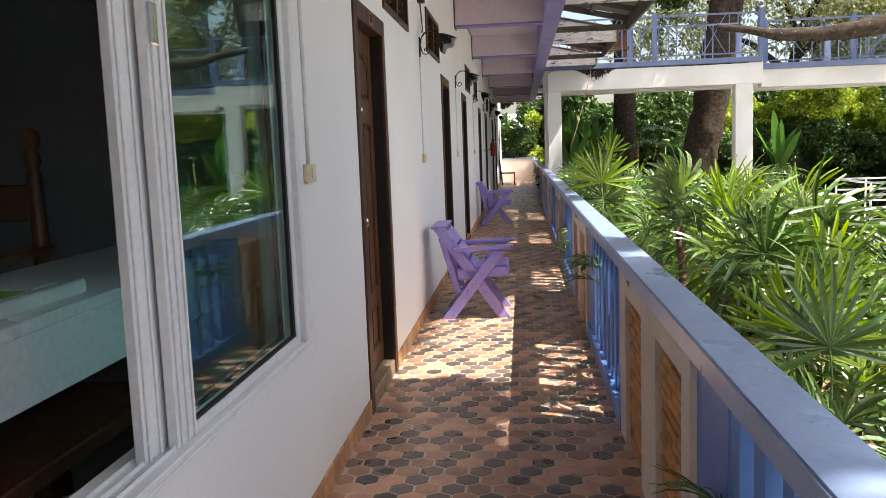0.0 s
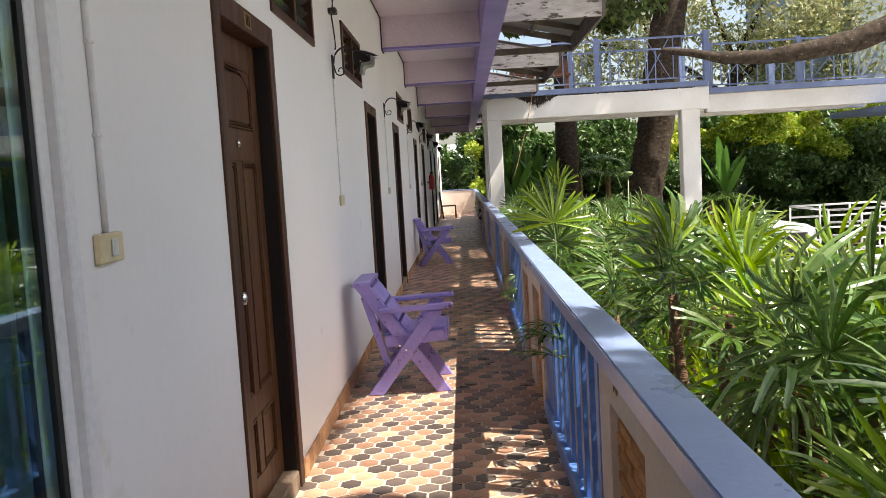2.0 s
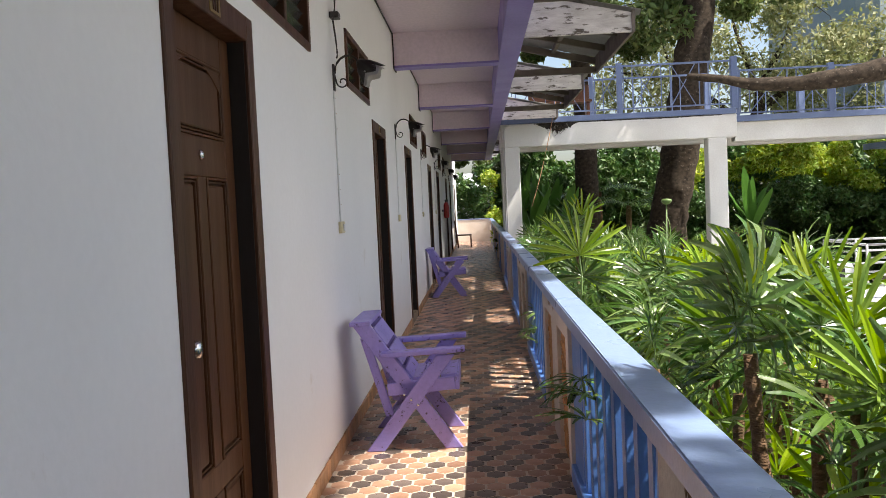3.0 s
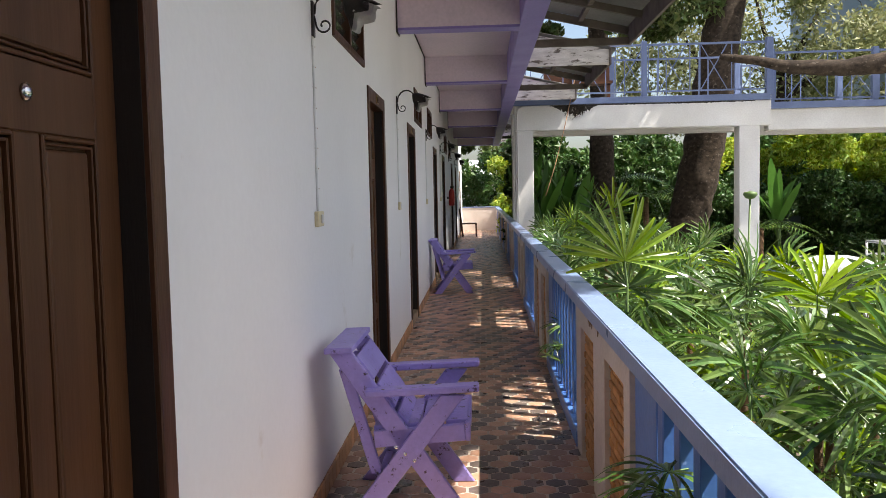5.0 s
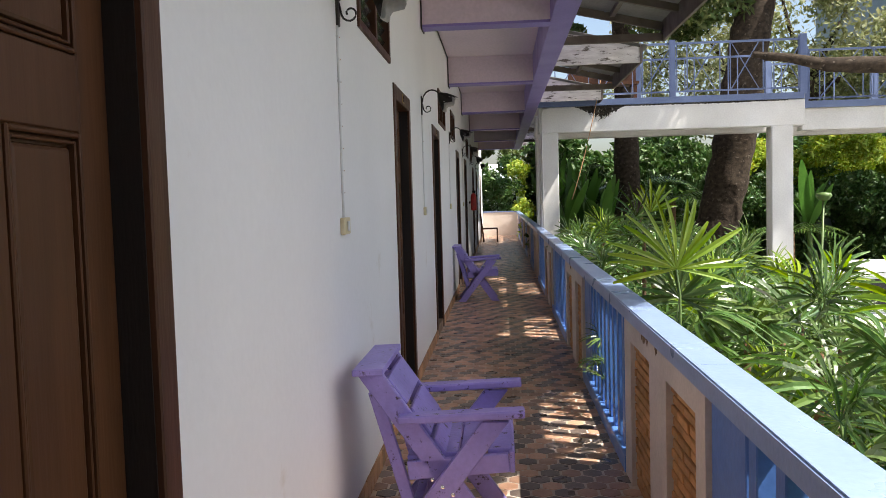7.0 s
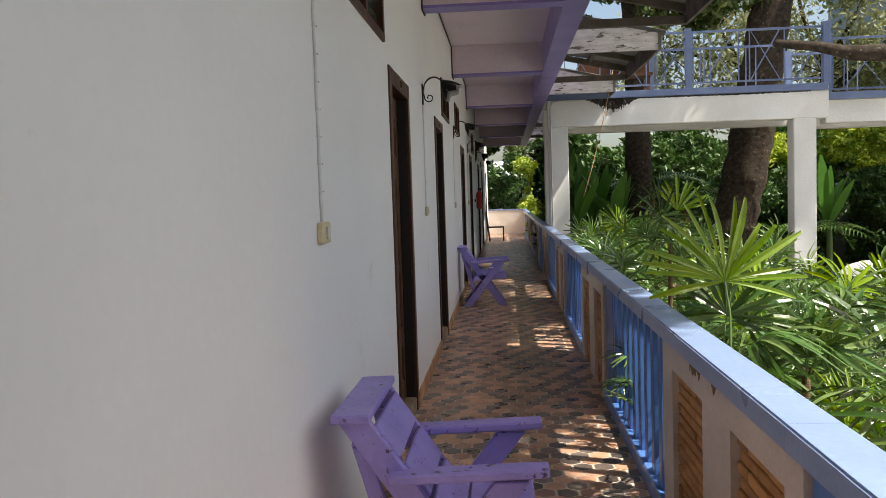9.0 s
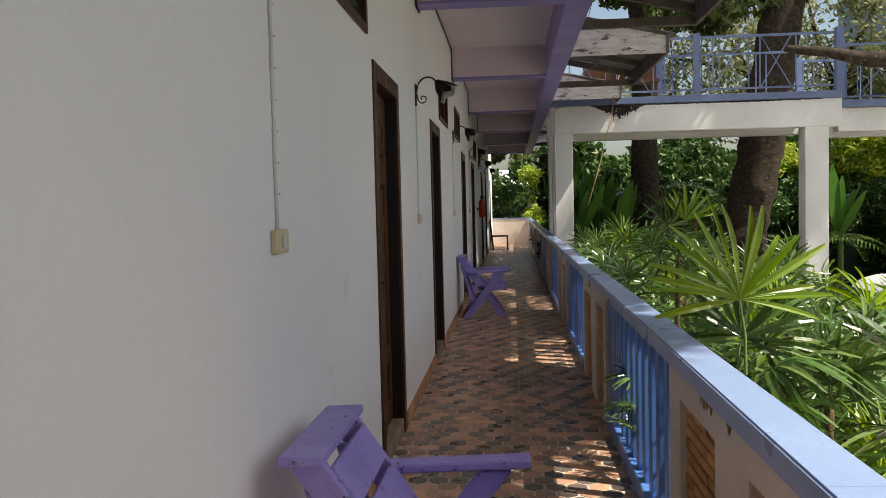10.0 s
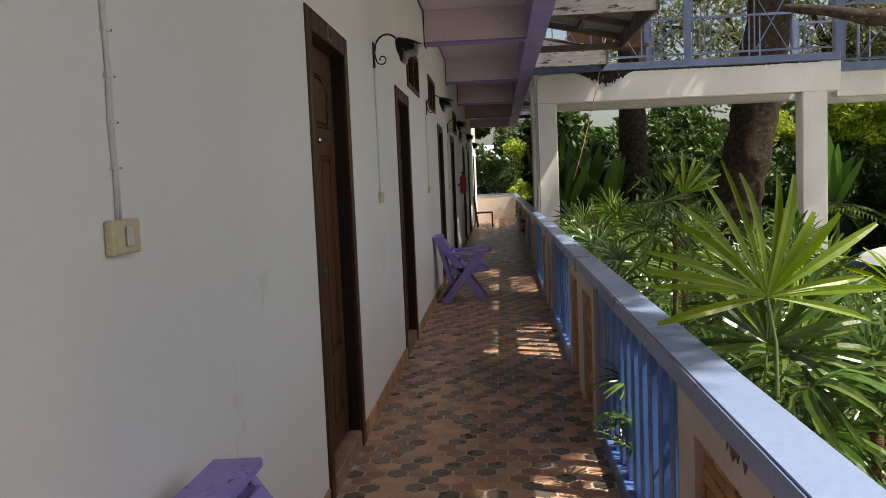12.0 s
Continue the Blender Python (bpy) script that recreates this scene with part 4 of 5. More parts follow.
for i, (a, b) in enumerate((((0.6, BY0 + 0.05), (2.92, BY0 + 0.05)), ((2.92, BY0 + 0.05), (5.16, BY0 + 0.05)), ((5.25, BY0 + 0.2), (7.1, BY0 + 0.2)), ((7.1, BY0 + 0.2), (9.05, BY0 + 0.2)),
                            ((0.6, BY1 - 0.08), (2.6, BY1 - 0.08)), ((2.6, BY1 - 0.08), (5.1, BY1 - 0.08)), ((5.1, BY1 - 0.08), (7.1, BY1 - 0.08)), ((7.1, BY1 - 0.08), (9.1, BY1 - 0.08)))):
    t = thing("bridge_railing", (a[0], a[1], 2.88 if a[0] > 5.0 else 3.06), "blue painted steel railing with crossed bars on the bridge", "railing", "bridge railings")
    low = 0.18 if a[0] > 5.0 and b[0] > 5.5 else 0.0
    rail_bay(t, a, b, 3.06 - low, 4.0 - low, True, a[1] < BY1 - 0.5)
for px, py in ((5.16, BY0 + 0.05), (9.05, BY0 + 0.2)):
    t = thing("railing_post", (px, py, 3.06), "blue square steel railing post", "post", "bridge railing posts")
    part("post", B(px - 0.06, px + 0.06, py - 0.06, py + 0.06, 3.05, 4.08, r=0.006), M["steelblue"], t)
t = thing("garden_bench", (1.9, 21.6, 3.06), "dark bench standing on the bridge", "bench")
part("seat", B(1.2, 2.5, 21.3, 21.7, 3.45, 3.5), M["frame"], t)
part("back", B(1.2, 2.5, 21.7, 21.75, 3.55, 3.85), M["frame"], t)
for px in (1.3, 2.4):
    part("leg", B(px, px + 0.06, 21.35, 21.7, 3.06, 3.45), M["frame"], t)
t = thing("stair_railing", (9.1, BY0 + 0.1, 3.0), "blue steel stair railing leading down from the bridge", "railing")
for k in range(8):
    part("picket", bar(bmesh.new(), (9.15 + 0.28 * k, BY0 - 0.1 * k, 3.0 - 0.14 * k), (9.15 + 0.28 * k, BY0 - 0.1 * k, 3.95 - 0.14 * k), 0.03, 0.03, (1, 0, 0)), M["steelblue"], t)
for dz in (0.1, 0.93):
    part("bar", bar(bmesh.new(), (9.1, BY0, 3.0 + dz), (11.4, BY0 - 0.8, 1.87 + dz), 0.045, 0.045), M["steelblue"], t)
t = thing("porch", (9.6, 20.2, GROUND), "white porch column with a blue-edged flat roof", "building", kind="structure")
part("column", B(9.3, 9.62, 20.2, 20.5, GROUND, 2.1, r=0.01), M["plaster_out"], t)
part("roof", B(8.6, 14.0, 19.6, 22.5, 2.22, 2.34, r=0.006), M["steelblue"], t)
part("beam", B(9.3, 14.0, 20.22, 20.48, 1.75, 2.1), M["plaster_out"], t)
part("wall", B(10.4, 14.0, 21.5, 21.7, GROUND, 2.1), M["farwall"], t)

# ---- far buildings and fence ----
b = thing("apartment_building", (19.0, 36.0, GROUND), "tall blue-grey rendered building behind the garden", "building", kind="structure")
part("wall", B(14.0, 40.0, 34.0, 44.0, GROUND, 11.0, r=0.6), M["farwall"], b)
for k in range(4):
    for j in range(2):
        w = part("window", B(18.0 + 5 * k, 19.6 + 5 * k, 33.93, 34.1, 2.0 + 3.4 * j, 3.6 + 3.4 * j), M["alu"], b)
        part("pane", B(18.1 + 5 * k, 19.5 + 5 * k, 33.91, 33.93, 2.1 + 3.4 * j, 3.5 + 3.4 * j), M["carglass"], w)
b = thing("white_house", (-2.0, 62.0, GROUND), "pale house with a low roof beyond the corridor", "house", kind="structure")
part("wall", B(-12, 6.0, 60.0, 68.0, GROUND, 2.4), M["farwhite"], b)
part("roof", bar(bmesh.new(), (-13, 63.5, 3.1), (7, 63.5, 3.1), 9.0, 0.25, (0, -0.15, 1)), M["alu"], b)
for k in range(5):
    w = part("window", B(-9.5 + 3 * k, -8.0 + 3 * k, 59.94, 60.05, 0.2, 1.6), M["alu"], b)
    part("pane", B(-9.4 + 3 * k, -8.1 + 3 * k, 59.92, 59.94, 0.3, 1.5), M["carglass"], w)


# ---- pickup truck ----
def pickup(x, y, z):
    c = thing("pickup_truck", (x, y, z), "white pickup truck with a pipe rack over its bed, parked", "car")
    bm = bmesh.new()

    def prism(pts, y0, y1):
        f = [[bm.verts.new((x + px, y + yy, z + pz)) for px, pz in pts] for yy in (y0, y1)]
        bm.faces.new(f[0])
        bm.faces.new(f[1][::-1])
        n = len(pts)
        for i in range(n):
            bm.faces.new((f[0][i], f[1][i], f[1][(i + 1) % n], f[0][(i + 1) % n]))
    prism([(-2.55, 0.42), (2.55, 0.42), (2.55, 0.98), (0.62, 1.0), (-0.95, 1.02), (-1.35, 1.0), (-2.45, 0.88), (-2.55, 0.7)], -0.85, 0.85)
    part("body", soften(bm, 0.05, 2), M["carpaint"], c)
    bm = bmesh.new()
    prism([(-1.3, 1.0), (-0.62, 1.58), (-0.4, 1.64), (0.42, 1.64), (0.58, 1.55), (0.66, 1.0)], -0.74, 0.74)
    part("cab", soften(bm, 0.05, 2), M["carpaint"], c)
    for yy in (-0.77, 0.75):
        part("side_window", B(x - 0.55, x + 0.42, y + yy, y + yy + 0.015, z + 1.08, z + 1.5, r=0.004), M["carglass"], c, "dark side window")
    part("windscreen", bar(bmesh.new(), (x - 1.02, y - 0.62, z + 1.28), (x - 1.02, y + 0.62, z + 1.28), 0.03, 0.55, (0.62, 0, 0.72)), M["carglass"], c)
    part("rear_window", B(x + 0.62, x + 0.66, y - 0.55, y + 0.55, z + 1.1, z + 1.48), M["carglass"], c)
    for wx in (-1.55, 1.5):
        for wy in (-0.83, 0.63):
            bm = bmesh.new()
            tube(bm, [(x + wx, y + wy, z + 0.36), (x + wx, y + wy + 0.2, z + 0.36)], 0.36, 20)
            w = part("wheel", bm, M["rubber"], c)
            part("rim", tube(bmesh.new(), [(x + wx, y + wy - 0.012, z + 0.36), (x + wx, y + wy + 0.212, z + 0.36)], 0.2, 16), M["galv"], w)
    for yy in (-0.84, 0.70):
        part("tail_light", B(x + 2.54, x + 2.58, y + yy, y + yy + 0.14, z + 0.62, z + 0.92, r=0.01), M["taillight"], c, "red tail light")
        part("tail_light", B(x + 2.40, x + 2.545, y + (-0.862 if yy < 0 else 0.85), y + (-0.85 if yy < 0 else 0.862), z + 0.66, z + 0.9), M["taillight"], c, "red tail light")
    for yy in (-0.8, 0.8):
        for zz in (1.2, 1.42, 1.64, 1.85):
            part("rack_pipe", tube(bmesh.new(), [(x + 0.75, y + yy, z + zz), (x + 2.3, y + yy, z + zz), (x + 2.5, y + yy, z + zz - 0.05), (x + 2.54, y + yy, z + zz - 0.16)], 0.02, 6), M["galv"], c)
        for px in (0.75, 1.3, 1.85, 2.4):
            part("rack_post", tube(bmesh.new(), [(x + px, y + yy, z + 0.98), (x + px, y + yy, z + 1.85)], 0.02, 6), M["galv"], c)
    for px in (0.75, 2.4):
        part("rack_bar", tube(bmesh.new(), [(x + px, y - 0.8, z + 1.85), (x + px, y + 0.8, z + 1.85)], 0.02, 6), M["galv"], c)
    part("mirror", B(x - 0.95, x - 0.85, y - 0.98, y - 0.8, z + 1.05, z + 1.2, r=0.02), M["carpaint"], c)


pickup(5.35, 17.8, GROUND + 0.03)


# ---- trees ----
def limb(bm, pts, r0, r1, n=12, rough=0.06, gnarl=0.16):
    m = len(pts)
    fine, rad = [], []
    for i in range(m - 1):
        for k in range(9):
            f = k / 9
            p = Vector(pts[i]).lerp(Vector(pts[i + 1]), f)
            g = (i + f) / (m - 1)
            fine.append(p + Vector((noise.noise(p * 1.3), noise.noise(p * 1.3 + Vector((7, 0, 0))), 0)) * rough)
            rad.append((r0 + (r1 - r0) * g) * (1 + 0.10 * noise.noise(p * 2.1)))
    fine.append(Vector(pts[-1]))
    rad.append(r1)
    first = len(bm.verts)
    tube(bm, fine, rad, n)
    bm.verts.ensure_lookup_table()
    for v in bm.verts[first:]:
        v.co += Vector((noise.noise(v.co * 5), noise.noise(v.co * 5 + Vector((3, 1, 0))), noise.noise(v.co * 5 + Vector((0, 9, 4))))) * gnarl * max(r1, 0.08)
    return bm


def leaf_mesh(name, pts, size, material, flat=0.5, long=1.7):
    """Many small folded leaves, one at each point."""
    pts = np.asarray(pts)
    n = len(pts)
    rng = np.random.default_rng(len(name) * 7 + n)
    a = rng.normal(size=(n, 3))
    a /= np.linalg.norm(a, axis=1)[:, None]
    up = np.tile([0, 0, 1.0], (n, 1)) * flat + rng.normal(size=(n, 3)) * (1 - flat)
    s = np.cross(a, up)
    s /= np.linalg.norm(s, axis=1)[:, None] + 1e-6
    nn = np.cross(s, a)
    sz = size * rng.uniform(0.6, 1.35, (n, 1))
    L, Wd = a * sz * long / 2, s * sz / 2.6
    v = np.stack([pts - L, pts + Wd + nn * sz * 0.12, pts + L, pts - Wd + nn * sz * 0.12], 1).reshape(-1, 3)
    i = np.arange(n)[:, None] * 4
    faces = np.concatenate([i + [0, 1, 2], i + [0, 2, 3]], 0)
    me = bpy.data.meshes.new(name)
    me.from_pydata(v.tolist(), [], faces.tolist())
    me.materials.append(material)
    return me


def clump_points(centres, per, spread, squash=0.6, seed=1):
    rng = np.random.default_rng(seed)
    out = []
    for c in centres:
        d = rng.normal(size=(per, 3))
        d /= np.linalg.norm(d, axis=1)[:, None]
        r = spread * rng.uniform(0.5, 1.15) * rng.uniform(0.25, 1.0, (per, 1)) ** 0.6
        p = d * r
        p[:, 2] *= squash
        out.append(p + np.asarray(c))
    return np.concatenate(out)


def crown_centres(c, r, n, seed, zmin=-1.0):
    rng = np.random.default_rng(seed)
    out = []
    while len(out) < n:
        p = rng.uniform(-1, 1, 3)
        if 0.25 < np.linalg.norm(p) < 1 and p[2] > zmin:
            out.append(np.asarray(c) + p * np.asarray(r))
    return out


def tree(at, limbs, crowns, per, leaf, material, label, clump=0.8, seed=3):
    t = thing("tree", at, label, "tree", "trees of the garden")
    bm = bmesh.new()
    for pts, r0, r1 in limbs:
        limb(bm, pts, r0, r1, 22 if r0 > 0.25 else 14, 0.06, 0.16 if r0 > 0.25 else 0.34)
    part("trunk", bm, M["bark"], t, "rough brown bark")
    cs = []
    for j, (c, r, n) in enumerate(crowns):
        cs += crown_centres(c, r, n, seed + j)
    bm = bmesh.new()
    rng = random.Random(seed)
    tips = [Vector(p[-1]) for p, _, _ in limbs]
    for c in cs:
        c = Vector(c)
        near = min(tips, key=lambda q: (q - c).length)
        mid = near.lerp(c, 0.5) + Vector((rng.uniform(-0.3, 0.3), rng.uniform(-0.3, 0.3), rng.uniform(0, 0.3)))
        tube(bm, [near, mid, c], [0.022, 0.014, 0.004], 5)
    tagged(part("branchwork", bm, M["bark"], t), kind="stuff")
    part("crown", leaf_mesh("crown", clump_points(cs, per, clump, 0.7, seed), leaf, material), material, t)
    return t


tree((4.5, 23.0, GROUND),
     [([(4.15, 23.0, GROUND - 0.1), (4.3, 23.0, 0.3), (4.62, 23.0, 1.8), (5.0, 23.0, 4.0), (5.25, 23.0, 6.0)], 0.48, 0.38),
      ([(5.1, 23.0, 4.6), (4.5, 22.9, 6.0), (3.6, 22.6, 7.6), (2.4, 22.2, 9.0)], 0.24, 0.1),
      ([(5.25, 23.0, 6.0), (6.0, 22.4, 8.0), (7.2, 21.0, 9.6)], 0.34, 0.12),
      # long limb out of view, added to carry the shading crowns
      ([(5.2, 23.0, 5.8), (4.9, 21.5, 8.0), (4.6, 18.5, 9.4), (4.4, 13.5, 9.6), (4.3, 8.0, 9.5), (4.4, 3.0, 9.4)], 0.26, 0.1)],
     # all crowns after the first are unseen, added to dapple floor and handrail
     [((4.5, 23.8, 7.4), (4.6, 3.0, 2.6), 44), ((4.85, 2.9, 9.0), (0.3, 2.3, 0.3), 15), ((3.6, 6.0, 9.0), (0.25, 2.2, 0.3), 12), ((4.45, 13.4, 9.0), (0.62, 5.7, 0.4), 42), ((4.7, 8.9, 9.0), (0.1, 1.0, 0.2), 8), ((5.15, 11.2, 9.0), (0.2, 1.5, 0.3), 11)], 560, 0.12, M["canopy"],
     "large old shade tree with rough brown bark and feathery leaves, unseen overhead clumps added to dapple the corridor", 0.8, 11)
tree((2.9, 25.5, GROUND), [([(2.85, 25.5, GROUND - 0.1), (2.9, 25.5, 1.0), (2.9, 25.5, 3.5), (2.7, 25.5, 7.0)], 0.36, 0.22)],
     [((2.0, 27.0, 8.0), (3.5, 2.5, 2.5), 30)], 450, 0.13, M["canopy"], "tree with a dark shaded trunk behind the bridge", 0.8, 31)
tree((13.0, 19.0, GROUND),
     [([(13.0, 18.6, GROUND - 0.1), (12.6, 18.6, 2.0), (11.5, 18.8, 4.3)], 0.5, 0.4),
      ([(11.5, 18.8, 4.5), (9.6, 18.9, 4.22), (8.6, 19.0, 3.88), (7.6, 19.1, 3.52), (6.8, 19.1, 3.40), (6.0, 19.2, 3.33), (5.2, 19.2, 3.36), (4.6, 19.3, 3.5), (4.0, 19.4, 3.6)], 0.30, 0.05),
      ([(11.5, 18.8, 4.3), (11.0, 18.8, 6.5), (10.4, 18.6, 9.0)], 0.32, 0.12)],
     # both crowns are out of view, added to shade the hedge and bridge railing
     [((14.2, 23.3, 9.2), (4.6, 2.6, 1.0), 28), ((8.6, 19.3, 9.0), (3.4, 0.5, 0.3), 10)], 450, 0.12, M["canopy"], "leaning tree with a long low bough before the bridge, unseen crowns added for shade", 0.75, 47)
tree((10.0, 34.0, GROUND), [([(10.0, 34.0, GROUND - 0.1), (10.0, 34.0, 3.0), (10.3, 34.0, 5.0)], 0.3, 0.15),
      ([(10.1, 34.0, 3.6), (8.6, 34.0, 4.8), (7.0, 34.0, 5.6), (5.2, 34.2, 6.0)], 0.14, 0.03), ([(7.6, 34.0, 5.3), (6.9, 33.8, 6.6), (6.6, 33.8, 8.0)], 0.08, 0.03),
      ([(10.2, 34.0, 4.2), (11.6, 34.0, 5.4), (13.4, 34.0, 6.0), (14.6, 34.0, 6.3)], 0.14, 0.03), ([(10.3, 34.0, 5.0), (9.6, 34.0, 6.8), (9.3, 34.0, 8.4)], 0.12, 0.03),
      ([(10.3, 34.0, 5.0), (11.0, 33.6, 6.6), (11.8, 33.6, 8.2)], 0.12, 0.03)],
     [((9.5, 34.0, 5.9), (6.0, 2.2, 2.8), 36)], 520, 0.12, M["canopy_pale"], "sunlit pale green tree far behind the bridge", 1.6, 71)
# crown takes the hedge leaf with sunlight in its colour
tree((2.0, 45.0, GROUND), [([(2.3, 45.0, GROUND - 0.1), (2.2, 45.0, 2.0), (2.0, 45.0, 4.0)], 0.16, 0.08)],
     [((2.2, 44.5, 2.4), (1.9, 1.8, 2.6), 36)], 420, 0.13, M["hedge_sunlit"], "shrub tree beyond the corridor's end, coloured bright green as if sunlit", 0.6, 83)
tree((-2.5, 52.0, GROUND), [([(-2.5, 54.0, GROUND - 0.1), (-2.4, 54.0, 3.0), (-2.3, 54.0, 5.5)], 0.2, 0.1)],
     [((-2.0, 54.0, 5.4), (5.5, 2.0, 2.2), 34)], 400, 0.17, M["canopy"], "green tree above the fence beyond the corridor", 0.9, 91)

# ---- hedge and shrubs behind the bridge ----


def shrub_band(name, x0, x1, y0, y1, ztop, n, per, leaf, material, label, seed, clump=0.55, low=0.0):
    r = np.random.default_rng(seed)
    cs = []
    for _ in range(n):
        xx, yy = r.uniform(x0, x1), r.uniform(y0, y1)
        zz = GROUND + (ztop + 0.35 * math.sin(xx * 1.7) + 0.2 * math.sin(xx * 4.1) - GROUND) * r.uniform(low, 1) ** 0.6
        cs.append((xx, yy, zz))
    ob = new(name, leaf_mesh(name, clump_points(cs, per, clump, 0.8, seed), leaf, material, 0.35))
    return tagged(ob, label, "shrub", "", "stuff")


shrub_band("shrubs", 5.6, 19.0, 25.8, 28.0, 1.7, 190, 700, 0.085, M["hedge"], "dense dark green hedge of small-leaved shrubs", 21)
# upper clumps only: the lit tops are painted by the paler leaf
shrub_band("shrubs", 5.6, 19.0, 26.0, 28.8, 2.7, 110, 600, 0.085, M["hedge_sunlit"], "shrub tops coloured yellow-green as if sunlit", 22, 0.5, 0.62)
shrub_band("shrubs", 0.9, 5.8, 26.6, 29.0, 2.2, 110, 560, 0.11, M["hedge"], "dense dark green shrubs under the trees", 23)
shrub_band("shrubs", 0.8, 19.0, 29.6, 31.0, 2.7, 170, 420, 0.15, M["hedge"], "tall dark green shrubs along the garden wall", 28, 0.7)
shrub_band("shrubs", 0.8, 3.4, 23.5, 25.0, 0.6, 30, 360, 0.1, M["hedge"], "low green shrubs beside the corridor", 24)
# same leaf with sunlight in its colour
shrub_band("shrubs", 0.7, 2.6, 27.0, 42.0, 1.4, 80, 400, 0.12, M["hedge_sunlit"], "shrubs along the far corridor, coloured bright green as if sunlit", 25)
shrub_band("shrubs", -6.0, 14.0, 50.0, 58.0, 2.8, 90, 300, 0.2, M["hedge"], "far green shrubs", 26, 0.9)
struct("wall_garden", B(0.9, 40.0, 31.5, 31.7, GROUND, 1.2), M["farwall"], "grey garden wall behind the hedge", "wall")


# ---- broad-leaved banana plants and feather palm ----
def long_leaf(bm, base, tip, width, sag, n=8, fold=0.12):
    base, tip = Vector(base), Vector(tip)
    d = tip - base
    side = d.cross(Vector((0, 0, 1))).normalized()
    rows = []
    for k in range(n + 1):
        f = k / n
        c = base + d * f + Vector((0, 0, -sag * f * f))
        w = width * (math.sin(math.pi * min(1, f * 0.93 + 0.05)) ** 0.7) / 2
        rows.append([bm.verts.new(c - side * w + Vector((0, 0, w * fold))), bm.verts.new(c), bm.verts.new(c + side * w + Vector((0, 0, w * fold)))])
    for p, q in zip(rows, rows[1:]):
        for j in (0, 1):
            bm.faces.new((p[j], p[j + 1], q[j + 1], q[j])).smooth = True


def banana(x, y, h, seed, n=8):
    r = random.Random(seed)
    t = thing("banana_plant", (x, y, GROUND), "broad-leaved banana plant, bright green", "plant", "banana plants")
    part("stem", tube(bmesh.new(), [(x, y, GROUND - 0.05), (x + 0.03, y, GROUND + h * 0.5), (x, y, GROUND + h * 0.7)], [0.09, 0.07, 0.05], 8), M["petiole"], t)
    for k in range(n):
        a = 2 * math.pi * k / n + r.uniform(-0.4, 0.4)
        out = r.uniform(0.35, 0.75)
        bm = bmesh.new()
        b0 = (x, y, GROUND + h * r.uniform(0.5, 0.68))
        long_leaf(bm, b0, (x + math.cos(a) * out, y + math.sin(a) * out, GROUND + h * r.uniform(0.95, 1.15)), r.uniform(0.2, 0.3), r.uniform(0.0, 0.35))
        part("leaf", bm, M["banana"], t)


for i, (x, y, h) in enumerate(((1.35, 24.2, 3.3), (1.8, 24.8, 3.5), (1.0, 25.2, 3.4), (2.15, 24.2, 3.1), (1.55, 25.6, 3.6), (7.1, 25.4, 3.1))):
    banana(x, y, h, 60 + i)


def feather_palm(x, y, h, seed):
    r = random.Random(seed)
    t = thing("feather_palm", (x, y, GROUND), "dark green feather palm with arching fronds", "palm", "feather palms")
    part("stem", tube(bmesh.new(), [(x, y, GROUND - 0.05), (x, y, GROUND + h)], [0.1, 0.07], 8), M["stem"], t)
    for k in range(9):
        a = 2 * math.pi * k / 9 + r.uniform(-0.2, 0.2)
        bm = bmesh.new()
        L = r.uniform(1.3, 1.7)
        rise = r.uniform(0.5, 1.1)
        prev = None
        for j in range(22):
            f = j / 21
            p = Vector((x + math.cos(a) * L * f, y + math.sin(a) * L * f, GROUND + h + rise * f - 1.1 * f * f))
            if prev is not None:
                bar(bm, prev, p, 0.012, 0.012, (0.01, 0.02, 1))
                for s in (-1, 1):
                    q = p + Vector((-math.sin(a) * s, math.cos(a) * s, -0.35)).normalized() * 0.42 * math.sin(math.pi * (0.15 + 0.8 * f)) + Vector((math.cos(a), math.sin(a), 0)) * 0.15
                    e = Vector((math.cos(a), math.sin(a), 0)) * 0.02
                    v = [bm.verts.new(c) for c in (p - e, p + e, q)]
                    bm.faces.new(v)
            prev = p
        part("frond", bm, M["palm"], t)


for i, (x, y, h) in enumerate(((3.9, 25.2, 2.6), (6.5, 24.8, 1.8), (3.3, 26.2, 3.0))):
    feather_palm(x, y, h, 80 + i)


# ---- lady palms beside the railing ----
STALK = 0.62            # petiole length of a fan of unit blade length


